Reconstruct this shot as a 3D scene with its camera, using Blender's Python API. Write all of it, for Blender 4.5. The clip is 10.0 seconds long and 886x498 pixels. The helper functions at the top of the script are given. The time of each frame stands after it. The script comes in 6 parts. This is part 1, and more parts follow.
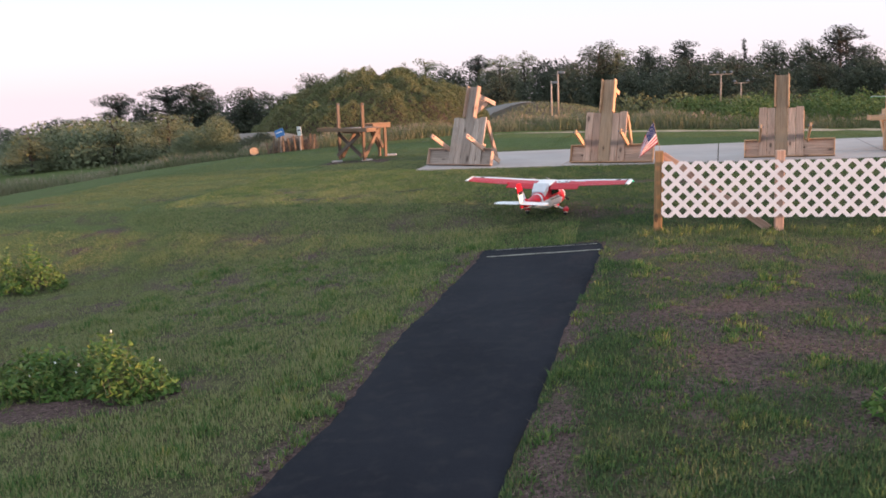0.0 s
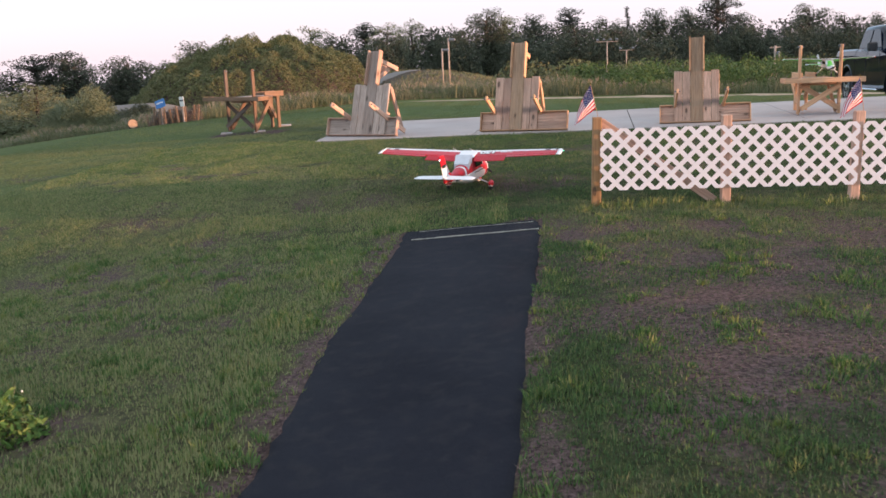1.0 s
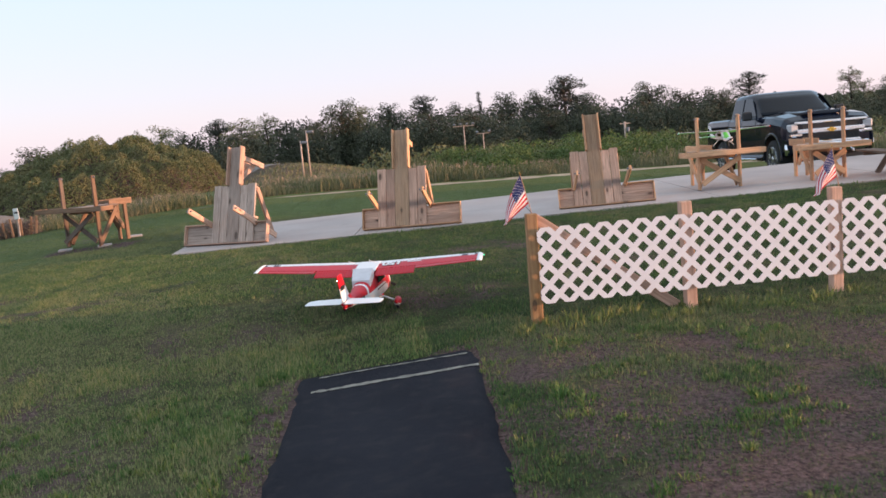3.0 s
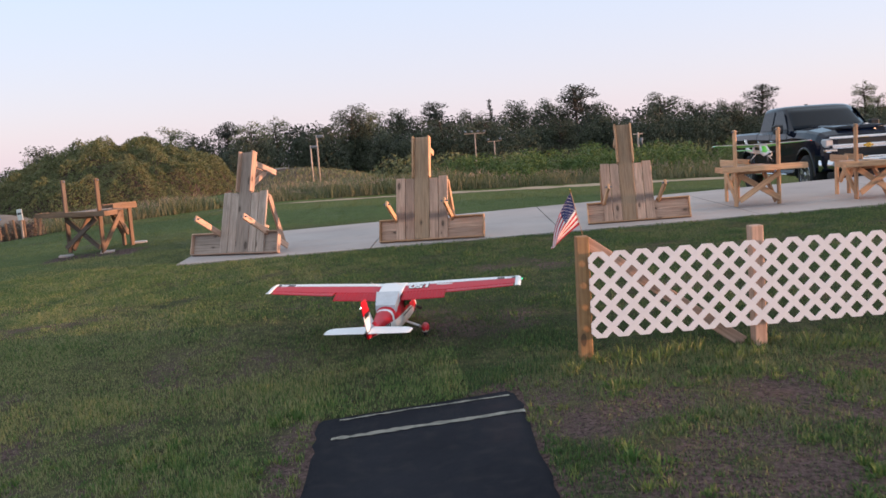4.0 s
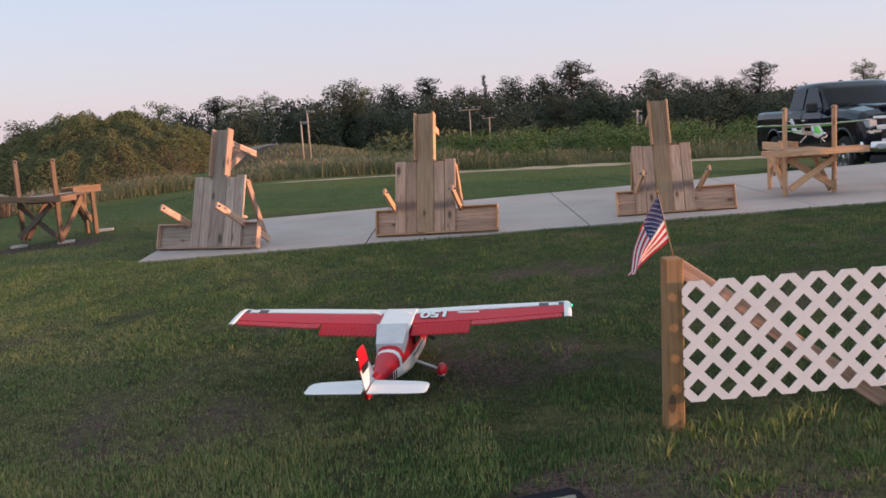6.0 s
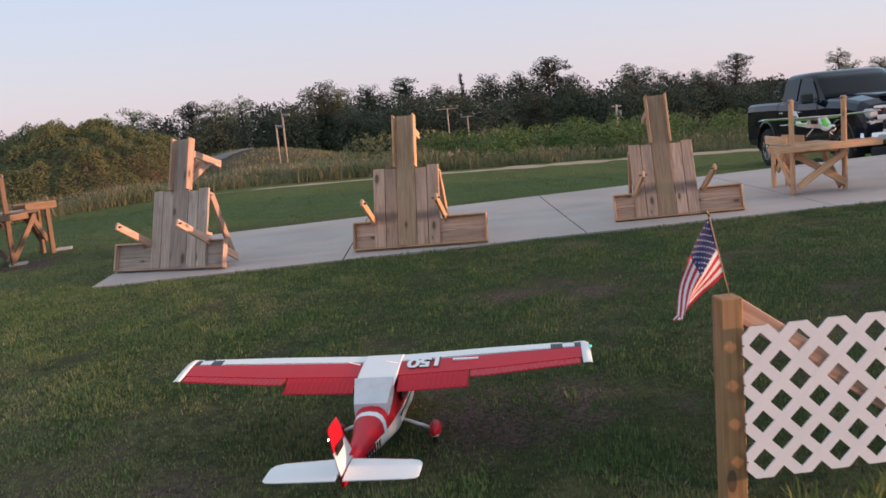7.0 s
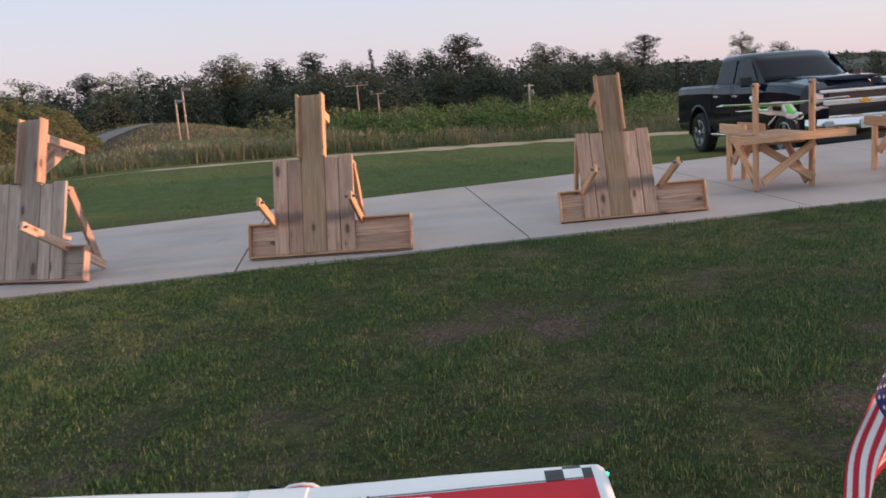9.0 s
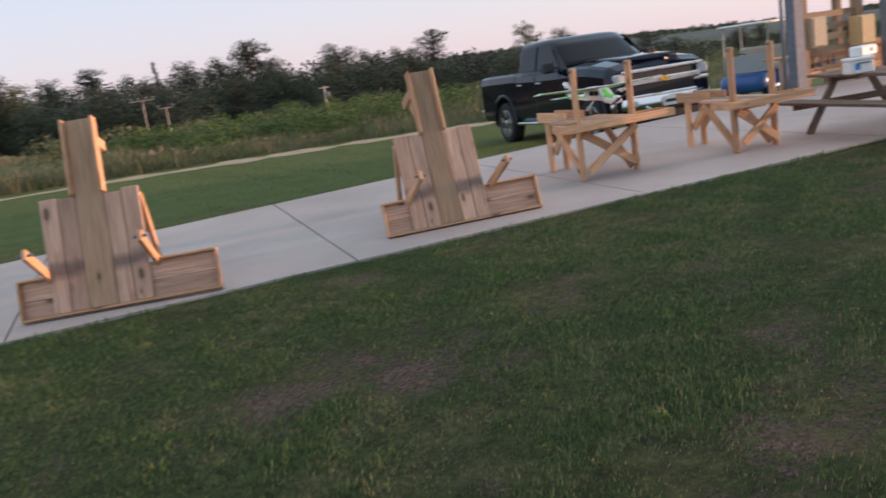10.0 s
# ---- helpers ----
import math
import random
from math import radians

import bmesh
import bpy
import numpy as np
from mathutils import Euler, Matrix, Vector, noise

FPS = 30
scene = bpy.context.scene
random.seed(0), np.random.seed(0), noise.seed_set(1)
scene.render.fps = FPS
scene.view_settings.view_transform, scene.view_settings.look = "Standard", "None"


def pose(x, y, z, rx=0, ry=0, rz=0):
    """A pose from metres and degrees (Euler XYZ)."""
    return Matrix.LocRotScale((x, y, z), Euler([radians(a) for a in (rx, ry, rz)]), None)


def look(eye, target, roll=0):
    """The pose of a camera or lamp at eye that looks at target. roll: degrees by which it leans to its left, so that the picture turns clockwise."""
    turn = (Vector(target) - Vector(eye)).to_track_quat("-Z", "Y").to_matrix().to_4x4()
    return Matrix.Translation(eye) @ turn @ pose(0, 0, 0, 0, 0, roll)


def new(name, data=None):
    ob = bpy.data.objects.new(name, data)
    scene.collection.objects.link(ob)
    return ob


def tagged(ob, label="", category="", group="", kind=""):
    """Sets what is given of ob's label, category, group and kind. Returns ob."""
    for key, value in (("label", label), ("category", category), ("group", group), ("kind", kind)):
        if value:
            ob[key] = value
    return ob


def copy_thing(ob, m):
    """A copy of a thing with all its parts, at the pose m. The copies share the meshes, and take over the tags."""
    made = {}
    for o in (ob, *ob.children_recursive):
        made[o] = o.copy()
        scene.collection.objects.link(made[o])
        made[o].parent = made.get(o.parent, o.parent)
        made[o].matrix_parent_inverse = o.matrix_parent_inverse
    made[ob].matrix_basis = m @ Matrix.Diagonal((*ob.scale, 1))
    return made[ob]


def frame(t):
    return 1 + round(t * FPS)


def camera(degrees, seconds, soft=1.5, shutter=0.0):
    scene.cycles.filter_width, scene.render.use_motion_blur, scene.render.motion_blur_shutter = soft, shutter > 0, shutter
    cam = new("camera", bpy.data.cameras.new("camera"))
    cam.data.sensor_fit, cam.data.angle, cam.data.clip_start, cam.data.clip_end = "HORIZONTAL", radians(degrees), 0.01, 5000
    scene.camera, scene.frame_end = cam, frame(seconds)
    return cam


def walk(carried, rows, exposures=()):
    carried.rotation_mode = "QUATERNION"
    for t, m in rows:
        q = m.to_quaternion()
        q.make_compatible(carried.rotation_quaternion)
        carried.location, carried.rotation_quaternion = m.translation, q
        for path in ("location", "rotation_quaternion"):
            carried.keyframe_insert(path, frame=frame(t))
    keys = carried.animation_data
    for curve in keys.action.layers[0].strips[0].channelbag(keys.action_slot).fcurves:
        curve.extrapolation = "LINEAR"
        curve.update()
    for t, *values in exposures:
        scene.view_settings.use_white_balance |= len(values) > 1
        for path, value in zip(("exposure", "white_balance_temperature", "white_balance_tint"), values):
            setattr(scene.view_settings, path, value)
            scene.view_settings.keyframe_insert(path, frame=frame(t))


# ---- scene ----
cam = camera(52.0, 10.0, soft=1.6, shutter=0.3)
PATH = [
    (0, (-0.401, -10.121, 1.541), (-0.789, -8.19, 1.191), -1.9),
    (0.5, (-0.729, -9.639, 1.482), (-1.0, -7.699, 1.074), -1.9),
    (1, (-0.871, -9.06, 1.465), (-1.021, -7.111, 1.042), -2.1),
    (1.5, (-1.06, -8.666, 1.488), (-1.226, -6.724, 1.04), -3.6),
    (2, (-1.235, -8.267, 1.509), (-1.299, -6.304, 1.128), -3.5),
    (2.5, (-1.199, -7.633, 1.483), (-1.12, -5.661, 1.156), -4.8),
    (3, (-1.266, -7.087, 1.485), (-1.112, -5.109, 1.231), -5.0),
    (4.5, (-1.463, -5.813, 1.531), (-1.33, -3.831, 1.294), -3.4),
    (5, (-1.491, -5.31, 1.526), (-1.353, -3.332, 1.264), -3.1),
    (6.5, (-1.424, -3.869, 1.56), (-1.246, -1.899, 1.267), -4.2),
    (7, (-1.403, -3.364, 1.575), (-1.206, -1.396, 1.28), -5.0),
    (7.5, (-1.353, -2.853, 1.597), (-1.11, -0.892, 1.287), -4.5),
    (8, (-1.205, -2.396, 1.622), (-0.898, -0.444, 1.316), -5.4),
    (8.5, (-1.303, -2.02, 1.627), (-1.02, -0.067, 1.305), -4.6),
    (9, (-1.259, -1.582, 1.607), (-0.871, 0.347, 1.248), -4.1),
    (9.5, (-1.129, -1.121, 1.626), (-0.623, 0.776, 1.244), -7.6),
    (10, (-1.064, -0.574, 1.626), (-0.288, 1.225, 1.225), -8.2),
]
walk(cam, [(t, look(eye, target, roll)) for t, eye, target, roll in PATH], exposures=((0, 0.97, 6500, 10), (0.5, 0.85, 6500, 10), (1, 0.98, 6500, 10), (3, 0.86, 6500, 10), (4.5, 0.62, 6500, 10), (5, 0.54, 6500, 10), (7, 0.48, 6500, 10), (8.5, 0.48, 6500, 10), (10, 0.62, 6500, 10)))

world = bpy.data.worlds.new("world")
scene.world = world
world.use_nodes = True
wt = world.node_tree
sky = wt.nodes.new("ShaderNodeTexSky")
sky.sky_type, sky.sun_disc = "NISHITA", False
SUN_EL, SUN_AZ = 4.0, 101.0  # degrees; azimuth clockwise from +y
sky.sun_elevation, sky.sun_rotation = radians(SUN_EL), radians(SUN_AZ)
sky.air_density, sky.dust_density, sky.ozone_density = 1.0, 0.6, 3.0
haze = wt.nodes.new("ShaderNodeMix")  # evening haze: evens the sky out towards pale lilac
haze.data_type = "RGBA"
haze.inputs[0].default_value = 0.55
coord = wt.nodes.new("ShaderNodeTexCoord")
split = wt.nodes.new("ShaderNodeSeparateXYZ")
wt.links.new(coord.outputs["Generated"], split.inputs[0])
veil = wt.nodes.new("ShaderNodeValToRGB")  # rosy at the horizon, bluer overhead
for el, (at_z, tint) in zip((veil.color_ramp.elements[0], veil.color_ramp.elements[1], veil.color_ramp.elements.new(0.3)), ((0.0, (0.95, 0.80, 0.93, 1)), (1.0, (0.56, 0.68, 1.0, 1)), (0.3, (0.68, 0.89, 1.12, 1)))):
    el.position, el.color = at_z, tint
wt.links.new(split.outputs["Z"], veil.inputs[0])
swell = wt.nodes.new("ShaderNodeVectorMath")
swell.operation = "SCALE"
swell.inputs["Scale"].default_value = 6.0
wt.links.new(veil.outputs[0], swell.inputs[0])
wt.links.new(swell.outputs[0], haze.inputs[7])
wt.links.new(sky.outputs[0], haze.inputs[6])
wt.links.new(haze.outputs[2], wt.nodes["Background"].inputs[0])
wt.nodes["Background"].inputs[1].default_value = 0.15

sun_dir = Vector((math.sin(radians(SUN_AZ)) * math.cos(radians(SUN_EL)), math.cos(radians(SUN_AZ)) * math.cos(radians(SUN_EL)), math.sin(radians(SUN_EL))))
sun = new("sun", bpy.data.lights.new("sun", "SUN"))
sun.data.energy, sun.data.angle, sun.data.color = 4.2, radians(0.6), (1.0, 0.54, 0.34)
sun.matrix_basis = look(sun_dir * 100, (0, 0, 0))

# ---- materials ----


class Nodes:
    """A small builder for one node material."""

    def __init__(self, name, rough=0.8, metal=0.0, spec=0.4):
        self.m = bpy.data.materials.new(name)
        self.m.use_nodes = True
        self.t = self.m.node_tree
        self.bsdf = self.t.nodes["Principled BSDF"]
        self.bsdf.inputs["Roughness"].default_value = rough
        self.bsdf.inputs["Metallic"].default_value = metal
        self.bsdf.inputs["Specular IOR Level"].default_value = spec

    def put(self, kind, **inputs):
        n = self.t.nodes.new(kind)
        for key, v in inputs.items():
            sock = n.inputs[key.replace("_", " ")] if key.replace("_", " ") in n.inputs else n.inputs[key]
            if isinstance(v, bpy.types.NodeSocket):
                self.t.links.new(v, sock)
            else:
                sock.default_value = v
        return n

    def link(self, a, b):
        self.t.links.new(a, b)

    def coords(self, scale=(1, 1, 1), world_space=False, shift=None):
        c = self.put("ShaderNodeNewGeometry").outputs["Position"] if world_space else self.put("ShaderNodeTexCoord").outputs["Object"]
        mp = self.put("ShaderNodeMapping", Vector=c)
        mp.inputs["Scale"].default_value = scale
        if shift is not None:
            self.link(shift, mp.inputs["Location"])
        return mp.outputs[0]

    def noise(self, vec, scale, detail=3, rough=0.55):
        return self.put("ShaderNodeTexNoise", Vector=vec, Scale=scale, Detail=detail, Roughness=rough).outputs["Fac"]

    def ramp(self, fac, *stops):
        n = self.put("ShaderNodeValToRGB", Fac=fac)
        r = n.color_ramp
        while len(r.elements) < len(stops):
            r.elements.new(0.5)
        for e, (p, c) in zip(r.elements, stops):
            e.position, e.color = p, (*c, 1) if len(c) == 3 else c
        return n.outputs[0]

    def mix(self, fac, a, b, blend="MIX"):
        n = self.t.nodes.new("ShaderNodeMix")
        n.data_type, n.blend_type = "RGBA", blend
        for sock, v in ((n.inputs[0], fac), (n.inputs[6], a), (n.inputs[7], b)):
            if isinstance(v, bpy.types.NodeSocket):
                self.link(v, sock)
            else:
                sock.default_value = v if isinstance(v, float) else (*v, 1)
        return n.outputs[2]

    def math(self, op, a, b=0.0):
        n = self.t.nodes.new("ShaderNodeMath")
        n.operation = op
        for sock, v in zip(n.inputs, (a, b)):
            if isinstance(v, bpy.types.NodeSocket):
                self.link(v, sock)
            else:
                sock.default_value = v
        return n.outputs[0]

    def random(self):
        return self.put("ShaderNodeObjectInfo").outputs["Random"]

    def island(self):
        return self.put("ShaderNodeNewGeometry").outputs["Random Per Island"]

    def done(self, colour, bump=None, strength=0.3, distance=0.01, rough=None):
        if isinstance(colour, bpy.types.NodeSocket):
            self.link(colour, self.bsdf.inputs["Base Color"])
        else:
            self.bsdf.inputs["Base Color"].default_value = (*colour, 1)
        if bump is not None:
            b = self.put("ShaderNodeBump", Height=bump, Strength=strength, Distance=distance)
            self.link(b.outputs[0], self.bsdf.inputs["Normal"])
        if rough is not None:
            self.link(rough, self.bsdf.inputs["Roughness"])
        return self.m


def wood(name, dark, light, grey=0.0, stain=(0.06, 0.042, 0.032), soot=False):
    """Sawn boards whose grain runs along their own x axis, each with its own tone."""
    n = Nodes(name, 0.75, 0, 0.25)
    r = n.random()
    shift = n.put("ShaderNodeCombineXYZ", X=n.math("MULTIPLY", r, 37.0), Y=n.math("MULTIPLY", r, 91.0), Z=n.math("MULTIPLY", r, 53.0)).outputs[0]
    v = n.coords((1.2, 22, 22), shift=shift)
    grain = n.noise(v, 2.2, 5, 0.65)
    v2 = n.coords((2.5, 9, 9), shift=shift)
    blotch = n.noise(v2, 1.0, 3)
    c = n.ramp(grain, (0.22, dark), (0.60, light))
    tone = n.math("ADD", 0.80, n.math("MULTIPLY", r, 0.48))
    c = n.mix(1.0, c, n.put("ShaderNodeCombineColor", Red=tone, Green=tone, Blue=tone).outputs[0], "MULTIPLY")
    g = n.ramp(blotch, (0.42, (0, 0, 0)), (0.7, (1, 1, 1)))
    c = n.mix(n.math("MULTIPLY", g, 0.14 + grey), c, (0.23, 0.185, 0.155))
    # round knots of uneven size, with the grain darkened about them
    knots = n.put("ShaderNodeTexVoronoi", Vector=n.coords((3.0, 7.0, 7.0), shift=shift), Scale=1.0, Randomness=1.0)
    size = n.math("MULTIPLY", n.put("ShaderNodeSeparateColor", Color=knots.outputs["Color"]).outputs[0], 0.20)
    near = n.math("SUBTRACT", knots.outputs["Distance"], size)
    halo = n.ramp(near, (0.0, (1, 1, 1)), (0.16, (0, 0, 0)))
    c = n.mix(n.math("MULTIPLY", halo, 0.45), c, tuple(0.5 * a + 0.5 * b for a, b in zip(dark, stain)))
    k = n.ramp(near, (-0.03, (1, 1, 1)), (0.02, (0, 0, 0)))
    c = n.mix(n.math("MULTIPLY", k, 0.68), c, stain)
    if soot:
        # exhaust soot smeared across the boards at one height
        sep = n.put("ShaderNodeSeparateXYZ", Vector=n.put("ShaderNodeTexCoord").outputs["Object"])
        wob = n.math("ADD", sep.outputs["X"], n.math("MULTIPLY", n.math("SUBTRACT", n.noise(n.coords((6, 6, 6), shift=shift), 1.0, 3), 0.5), 0.12))
        d = n.math("ABSOLUTE", n.math("ADD", wob, 0.12))
        band = n.ramp(d, (0.02, (1, 1, 1)), (0.085, (0, 0, 0)))
        c = n.mix(n.math("MULTIPLY", band, 0.62), c, (0.06, 0.058, 0.065))
    return n.done(c, grain, 0.35, 0.004)


def plain(name, colour, rough=0.5, metal=0.0, spec=0.5, vary=0.12, scale=14.0, bump=0.05):
    """Paint, plastic, metal or cloth with slight unevenness at two scales."""
    n = Nodes(name, rough, metal, spec)
    v = n.coords()
    a, b = n.noise(v, scale, 4), n.noise(v, scale * 9, 2)
    f = n.math("ADD", n.math("MULTIPLY", a, 0.7), n.math("MULTIPLY", b, 0.3))
    c = n.ramp(f, (0.3, tuple(x * (1 - vary) for x in colour)), (0.7, tuple(min(1, x * (1 + vary)) for x in colour)))
    rg = n.math("ADD", rough - 0.06, n.math("MULTIPLY", a, 0.14))
    return n.done(c, b, bump, 0.003, rg)


def straw_share(n):
    """How dry the turf is: in drifts of a hand's to a pace's width, and more on the western side."""
    pos = n.coords((1, 1, 1), True)
    drift = n.math("ADD", n.math("MULTIPLY", n.noise(pos, 2.4, 5, 0.65), 0.6), n.math("MULTIPLY", n.noise(pos, 0.5, 3), 0.4))
    sep = n.put("ShaderNodeSeparateXYZ", Vector=pos)
    ends = []
    for axis, lo, hi, a, b in (("X", -0.8, -5.0, -0.02, 0.26), ("Y", 0.5, 3.5, 1.0, 0.1)):
        m = n.put("ShaderNodeMapRange", Value=sep.outputs[axis])
        for k, v in zip((1, 2, 3, 4), (lo, hi, a, b)):
            m.inputs[k].default_value = v
        ends.append(m.outputs[0])
    # the worn, sunny band along the fence
    band = n.math("SUBTRACT", 1.0, n.math("DIVIDE", n.math("ABSOLUTE", n.math("ADD", sep.outputs["Y"], 1.0)), 1.9))
    east = n.put("ShaderNodeMapRange", Value=sep.outputs["X"])
    for k, v in zip((1, 2, 3, 4), (-1.0, 0.2, 0.0, 0.22)):
        east.inputs[k].default_value = v
    fence_side = n.math("MULTIPLY", n.math("MAXIMUM", band, 0.0), east.outputs[0])
    return n.ramp(n.math("ADD", n.math("ADD", drift, fence_side), n.math("MULTIPLY", ends[0], ends[1])), (0.48, (0, 0, 0)), (0.62, (1, 1, 1)))


def leafy(name, *stops, rough=0.65, spec=0.25, up=0.0, dry=None, drift=0.75):
    """Leaves and blades: every one has its own tone, and patches drift over the ground."""
    n = Nodes(name, rough, 0, spec)
    own = n.island()
    c = n.ramp(own, *stops)
    if dry:
        # in the drier drifts more of the blades are straw; the rest keep their green
        share = n.math("GREATER_THAN", n.math("MULTIPLY", straw_share(n), 0.62), n.math("FRACT", n.math("MULTIPLY", own, 7.31)))
        c = n.mix(n.math("MULTIPLY", share, 0.7), c, dry)
    elif drift:
        patch = n.noise(n.coords((1, 1, 1), True), 0.55, 4)
        c = n.mix(n.ramp(patch, (0.45, (0, 0, 0)), (0.68, (drift, drift, drift))), c, tuple(x * k for x, k in zip(stops[-1][1], (1.0, 0.95, 0.9))))
    if up:
        # a thick stand of leaves takes the light as one soft surface
        a = n.put("ShaderNodeVectorMath", **{"Vector": n.put("ShaderNodeNewGeometry").outputs["Normal"]})
        a.operation = "SCALE"
        a.inputs["Scale"].default_value = 1 - up
        b = n.t.nodes.new("ShaderNodeVectorMath")
        b.operation = "ADD"
        n.link(a.outputs[0], b.inputs[0])
        b.inputs[1].default_value = (0, 0, up)
        e = n.t.nodes.new("ShaderNodeVectorMath")
        e.operation = "NORMALIZE"
        n.link(b.outputs[0], e.inputs[0])
        n.link(e.outputs[0], n.bsdf.inputs["Normal"])
    return n.done(c)


WOOD = wood("weathered_pine", (0.30, 0.172, 0.118), (0.60, 0.385, 0.285), 0.06)
WOOD_SOOT = wood("sooted_pine", (0.30, 0.172, 0.118), (0.60, 0.385, 0.285), 0.06, soot=True)
WOOD_GREY = wood("grey_pine", (0.21, 0.158, 0.128), (0.46, 0.36, 0.30), 0.16)
WOOD_NEW = wood("fresh_pine", (0.36, 0.185, 0.10), (0.62, 0.37, 0.215), 0.0)
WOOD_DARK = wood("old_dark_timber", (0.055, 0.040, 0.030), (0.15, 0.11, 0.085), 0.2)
WOOD_MID = wood("brown_trough_plank", (0.19, 0.118, 0.072), (0.40, 0.265, 0.170), 0.1)
WOOD_BROWN = wood("stained_brown_timber", (0.10, 0.058, 0.035), (0.235, 0.145, 0.09), 0.1)
WOOD_POST = wood("ochre_treated_post", (0.20, 0.10, 0.042), (0.40, 0.225, 0.105), 0.12)
VINYL = plain("white_vinyl", (0.80, 0.78, 0.80), 0.45, vary=0.05, scale=6)
RED = plain("red_foam_paint", (0.50, 0.008, 0.022), 0.42, 0.0, 0.25, vary=0.06, scale=5)
WHITE = plain("white_foam_paint", (0.78, 0.79, 0.80), 0.35, vary=0.04, scale=5)
BLACK = plain("black_decal", (0.015, 0.015, 0.02), 0.4)
SILVER = plain("silver_window_film", (0.58, 0.60, 0.64), 0.35, 0.1, vary=0.12)
STEEL = plain("dull_galvanised_steel", (0.17, 0.19, 0.22), 0.6, 0.3, vary=0.25)
CHROME = plain("chrome", (0.80, 0.80, 0.82), 0.12, 1.0, vary=0.03)
CAR = plain("black_car_paint", (0.002, 0.005, 0.016), 0.05, 0.0, 0.4, vary=0.1, bump=0.0)
TYRE = plain("tyre_rubber", (0.018, 0.018, 0.019), 0.85)
ALLOY = plain("alloy_wheel", (0.55, 0.56, 0.58), 0.28, 1.0)
DARKPLASTIC = plain("dark_plastic", (0.02, 0.02, 0.022), 0.5)
GOLD = plain("gold_emblem", (0.75, 0.45, 0.10), 0.25, 0.9)
GREEN = plain("lime_foam_paint", (0.12, 0.55, 0.06), 0.4)
BLUE = plain("blue_body_panel", (0.03, 0.11, 0.32), 0.3)
CREAM = plain("cream_vinyl", (0.55, 0.52, 0.45), 0.5)
SIGNBLUE = plain("blue_sign", (0.06, 0.22, 0.55), 0.4)
PAPER = plain("white_sign", (0.75, 0.74, 0.70), 0.6)
YELLOW = plain("ochre_cabinet_paint", (0.50, 0.36, 0.18), 0.55)
BOXTAN = plain("tan_cabinet_paint", (0.48, 0.38, 0.26), 0.55)
CLOTH_R = plain("red_flag_cloth", (0.50, 0.02, 0.04), 0.85, vary=0.1, scale=40)
CLOTH_W = plain("white_flag_cloth", (0.74, 0.72, 0.72), 0.85, vary=0.05, scale=40)
CLOTH_B = plain("navy_flag_cloth", (0.025, 0.035, 0.13), 0.85, vary=0.1, scale=40)
BARK = plain("bark", (0.075, 0.06, 0.05), 0.95, vary=0.4, scale=3, bump=0.4)


def glass(name, tint, rough=0.03, spec=0.5):
    n = Nodes(name, rough, 0, spec)
    return n.done(tint)


GLASS = glass("dark_car_glass", (0.006, 0.010, 0.016), spec=0.22)
LENS = glass("headlight_lens", (0.45, 0.46, 0.48), 0.08)
SCREEN = glass("scratched_clear_screen", (0.42, 0.42, 0.41), 0.2)


def lamp_mat(name, colour, power):
    n = Nodes(name)
    n.bsdf.inputs["Emission Color"].default_value = (*colour, 1)
    n.bsdf.inputs["Emission Strength"].default_value = power
    return n.done(colour)


LED_W, LED_G, LED_R = lamp_mat("white_led", (0.9, 0.95, 1), 5), lamp_mat("green_led", (0.05, 0.8, 0.4), 1.2), lamp_mat("red_led", (1, 0.05, 0.02), 1.2)


def concrete_mat():
    n = Nodes("concrete", 0.85, 0, 0.25)
    v = n.coords((1, 1, 1), True)
    big, fine, speck = n.noise(v, 0.7, 4), n.noise(v, 14, 4), n.noise(v, 160, 2)
    c = n.ramp(big, (0.3, (0.37, 0.325, 0.312)), (0.7, (0.50, 0.447, 0.428)))
    c = n.mix(n.math("MULTIPLY", fine, 0.5), c, (0.34, 0.305, 0.295))
    c = n.mix(n.ramp(n.noise(v, 2.2, 5, 0.7), (0.6, (0, 0, 0)), (0.75, (0.45, 0.45, 0.45))), c, (0.24, 0.22, 0.20))
    return n.done(c, speck, 0.25, 0.003)


def asphalt_mat():
    n = Nodes("asphalt", 0.92, 0, 0.15)
    v = n.coords((1, 1, 1), True)
    big, mid, speck = n.noise(v, 0.9, 4), n.noise(v, 9, 4), n.noise(v, 220, 2)
    c = n.ramp(big, (0.3, (0.007, 0.0075, 0.013)), (0.72, (0.018, 0.0185, 0.026)))
    c = n.mix(n.ramp(mid, (0.5, (0, 0, 0)), (0.75, (0.4, 0.4, 0.4))), c, (0.038, 0.034, 0.034))
    c = n.mix(n.ramp(speck, (0.62, (0, 0, 0)), (0.72, (0.5, 0.5, 0.5))), c, (0.07, 0.07, 0.07))
    return n.done(c, speck, 0.6, 0.004)


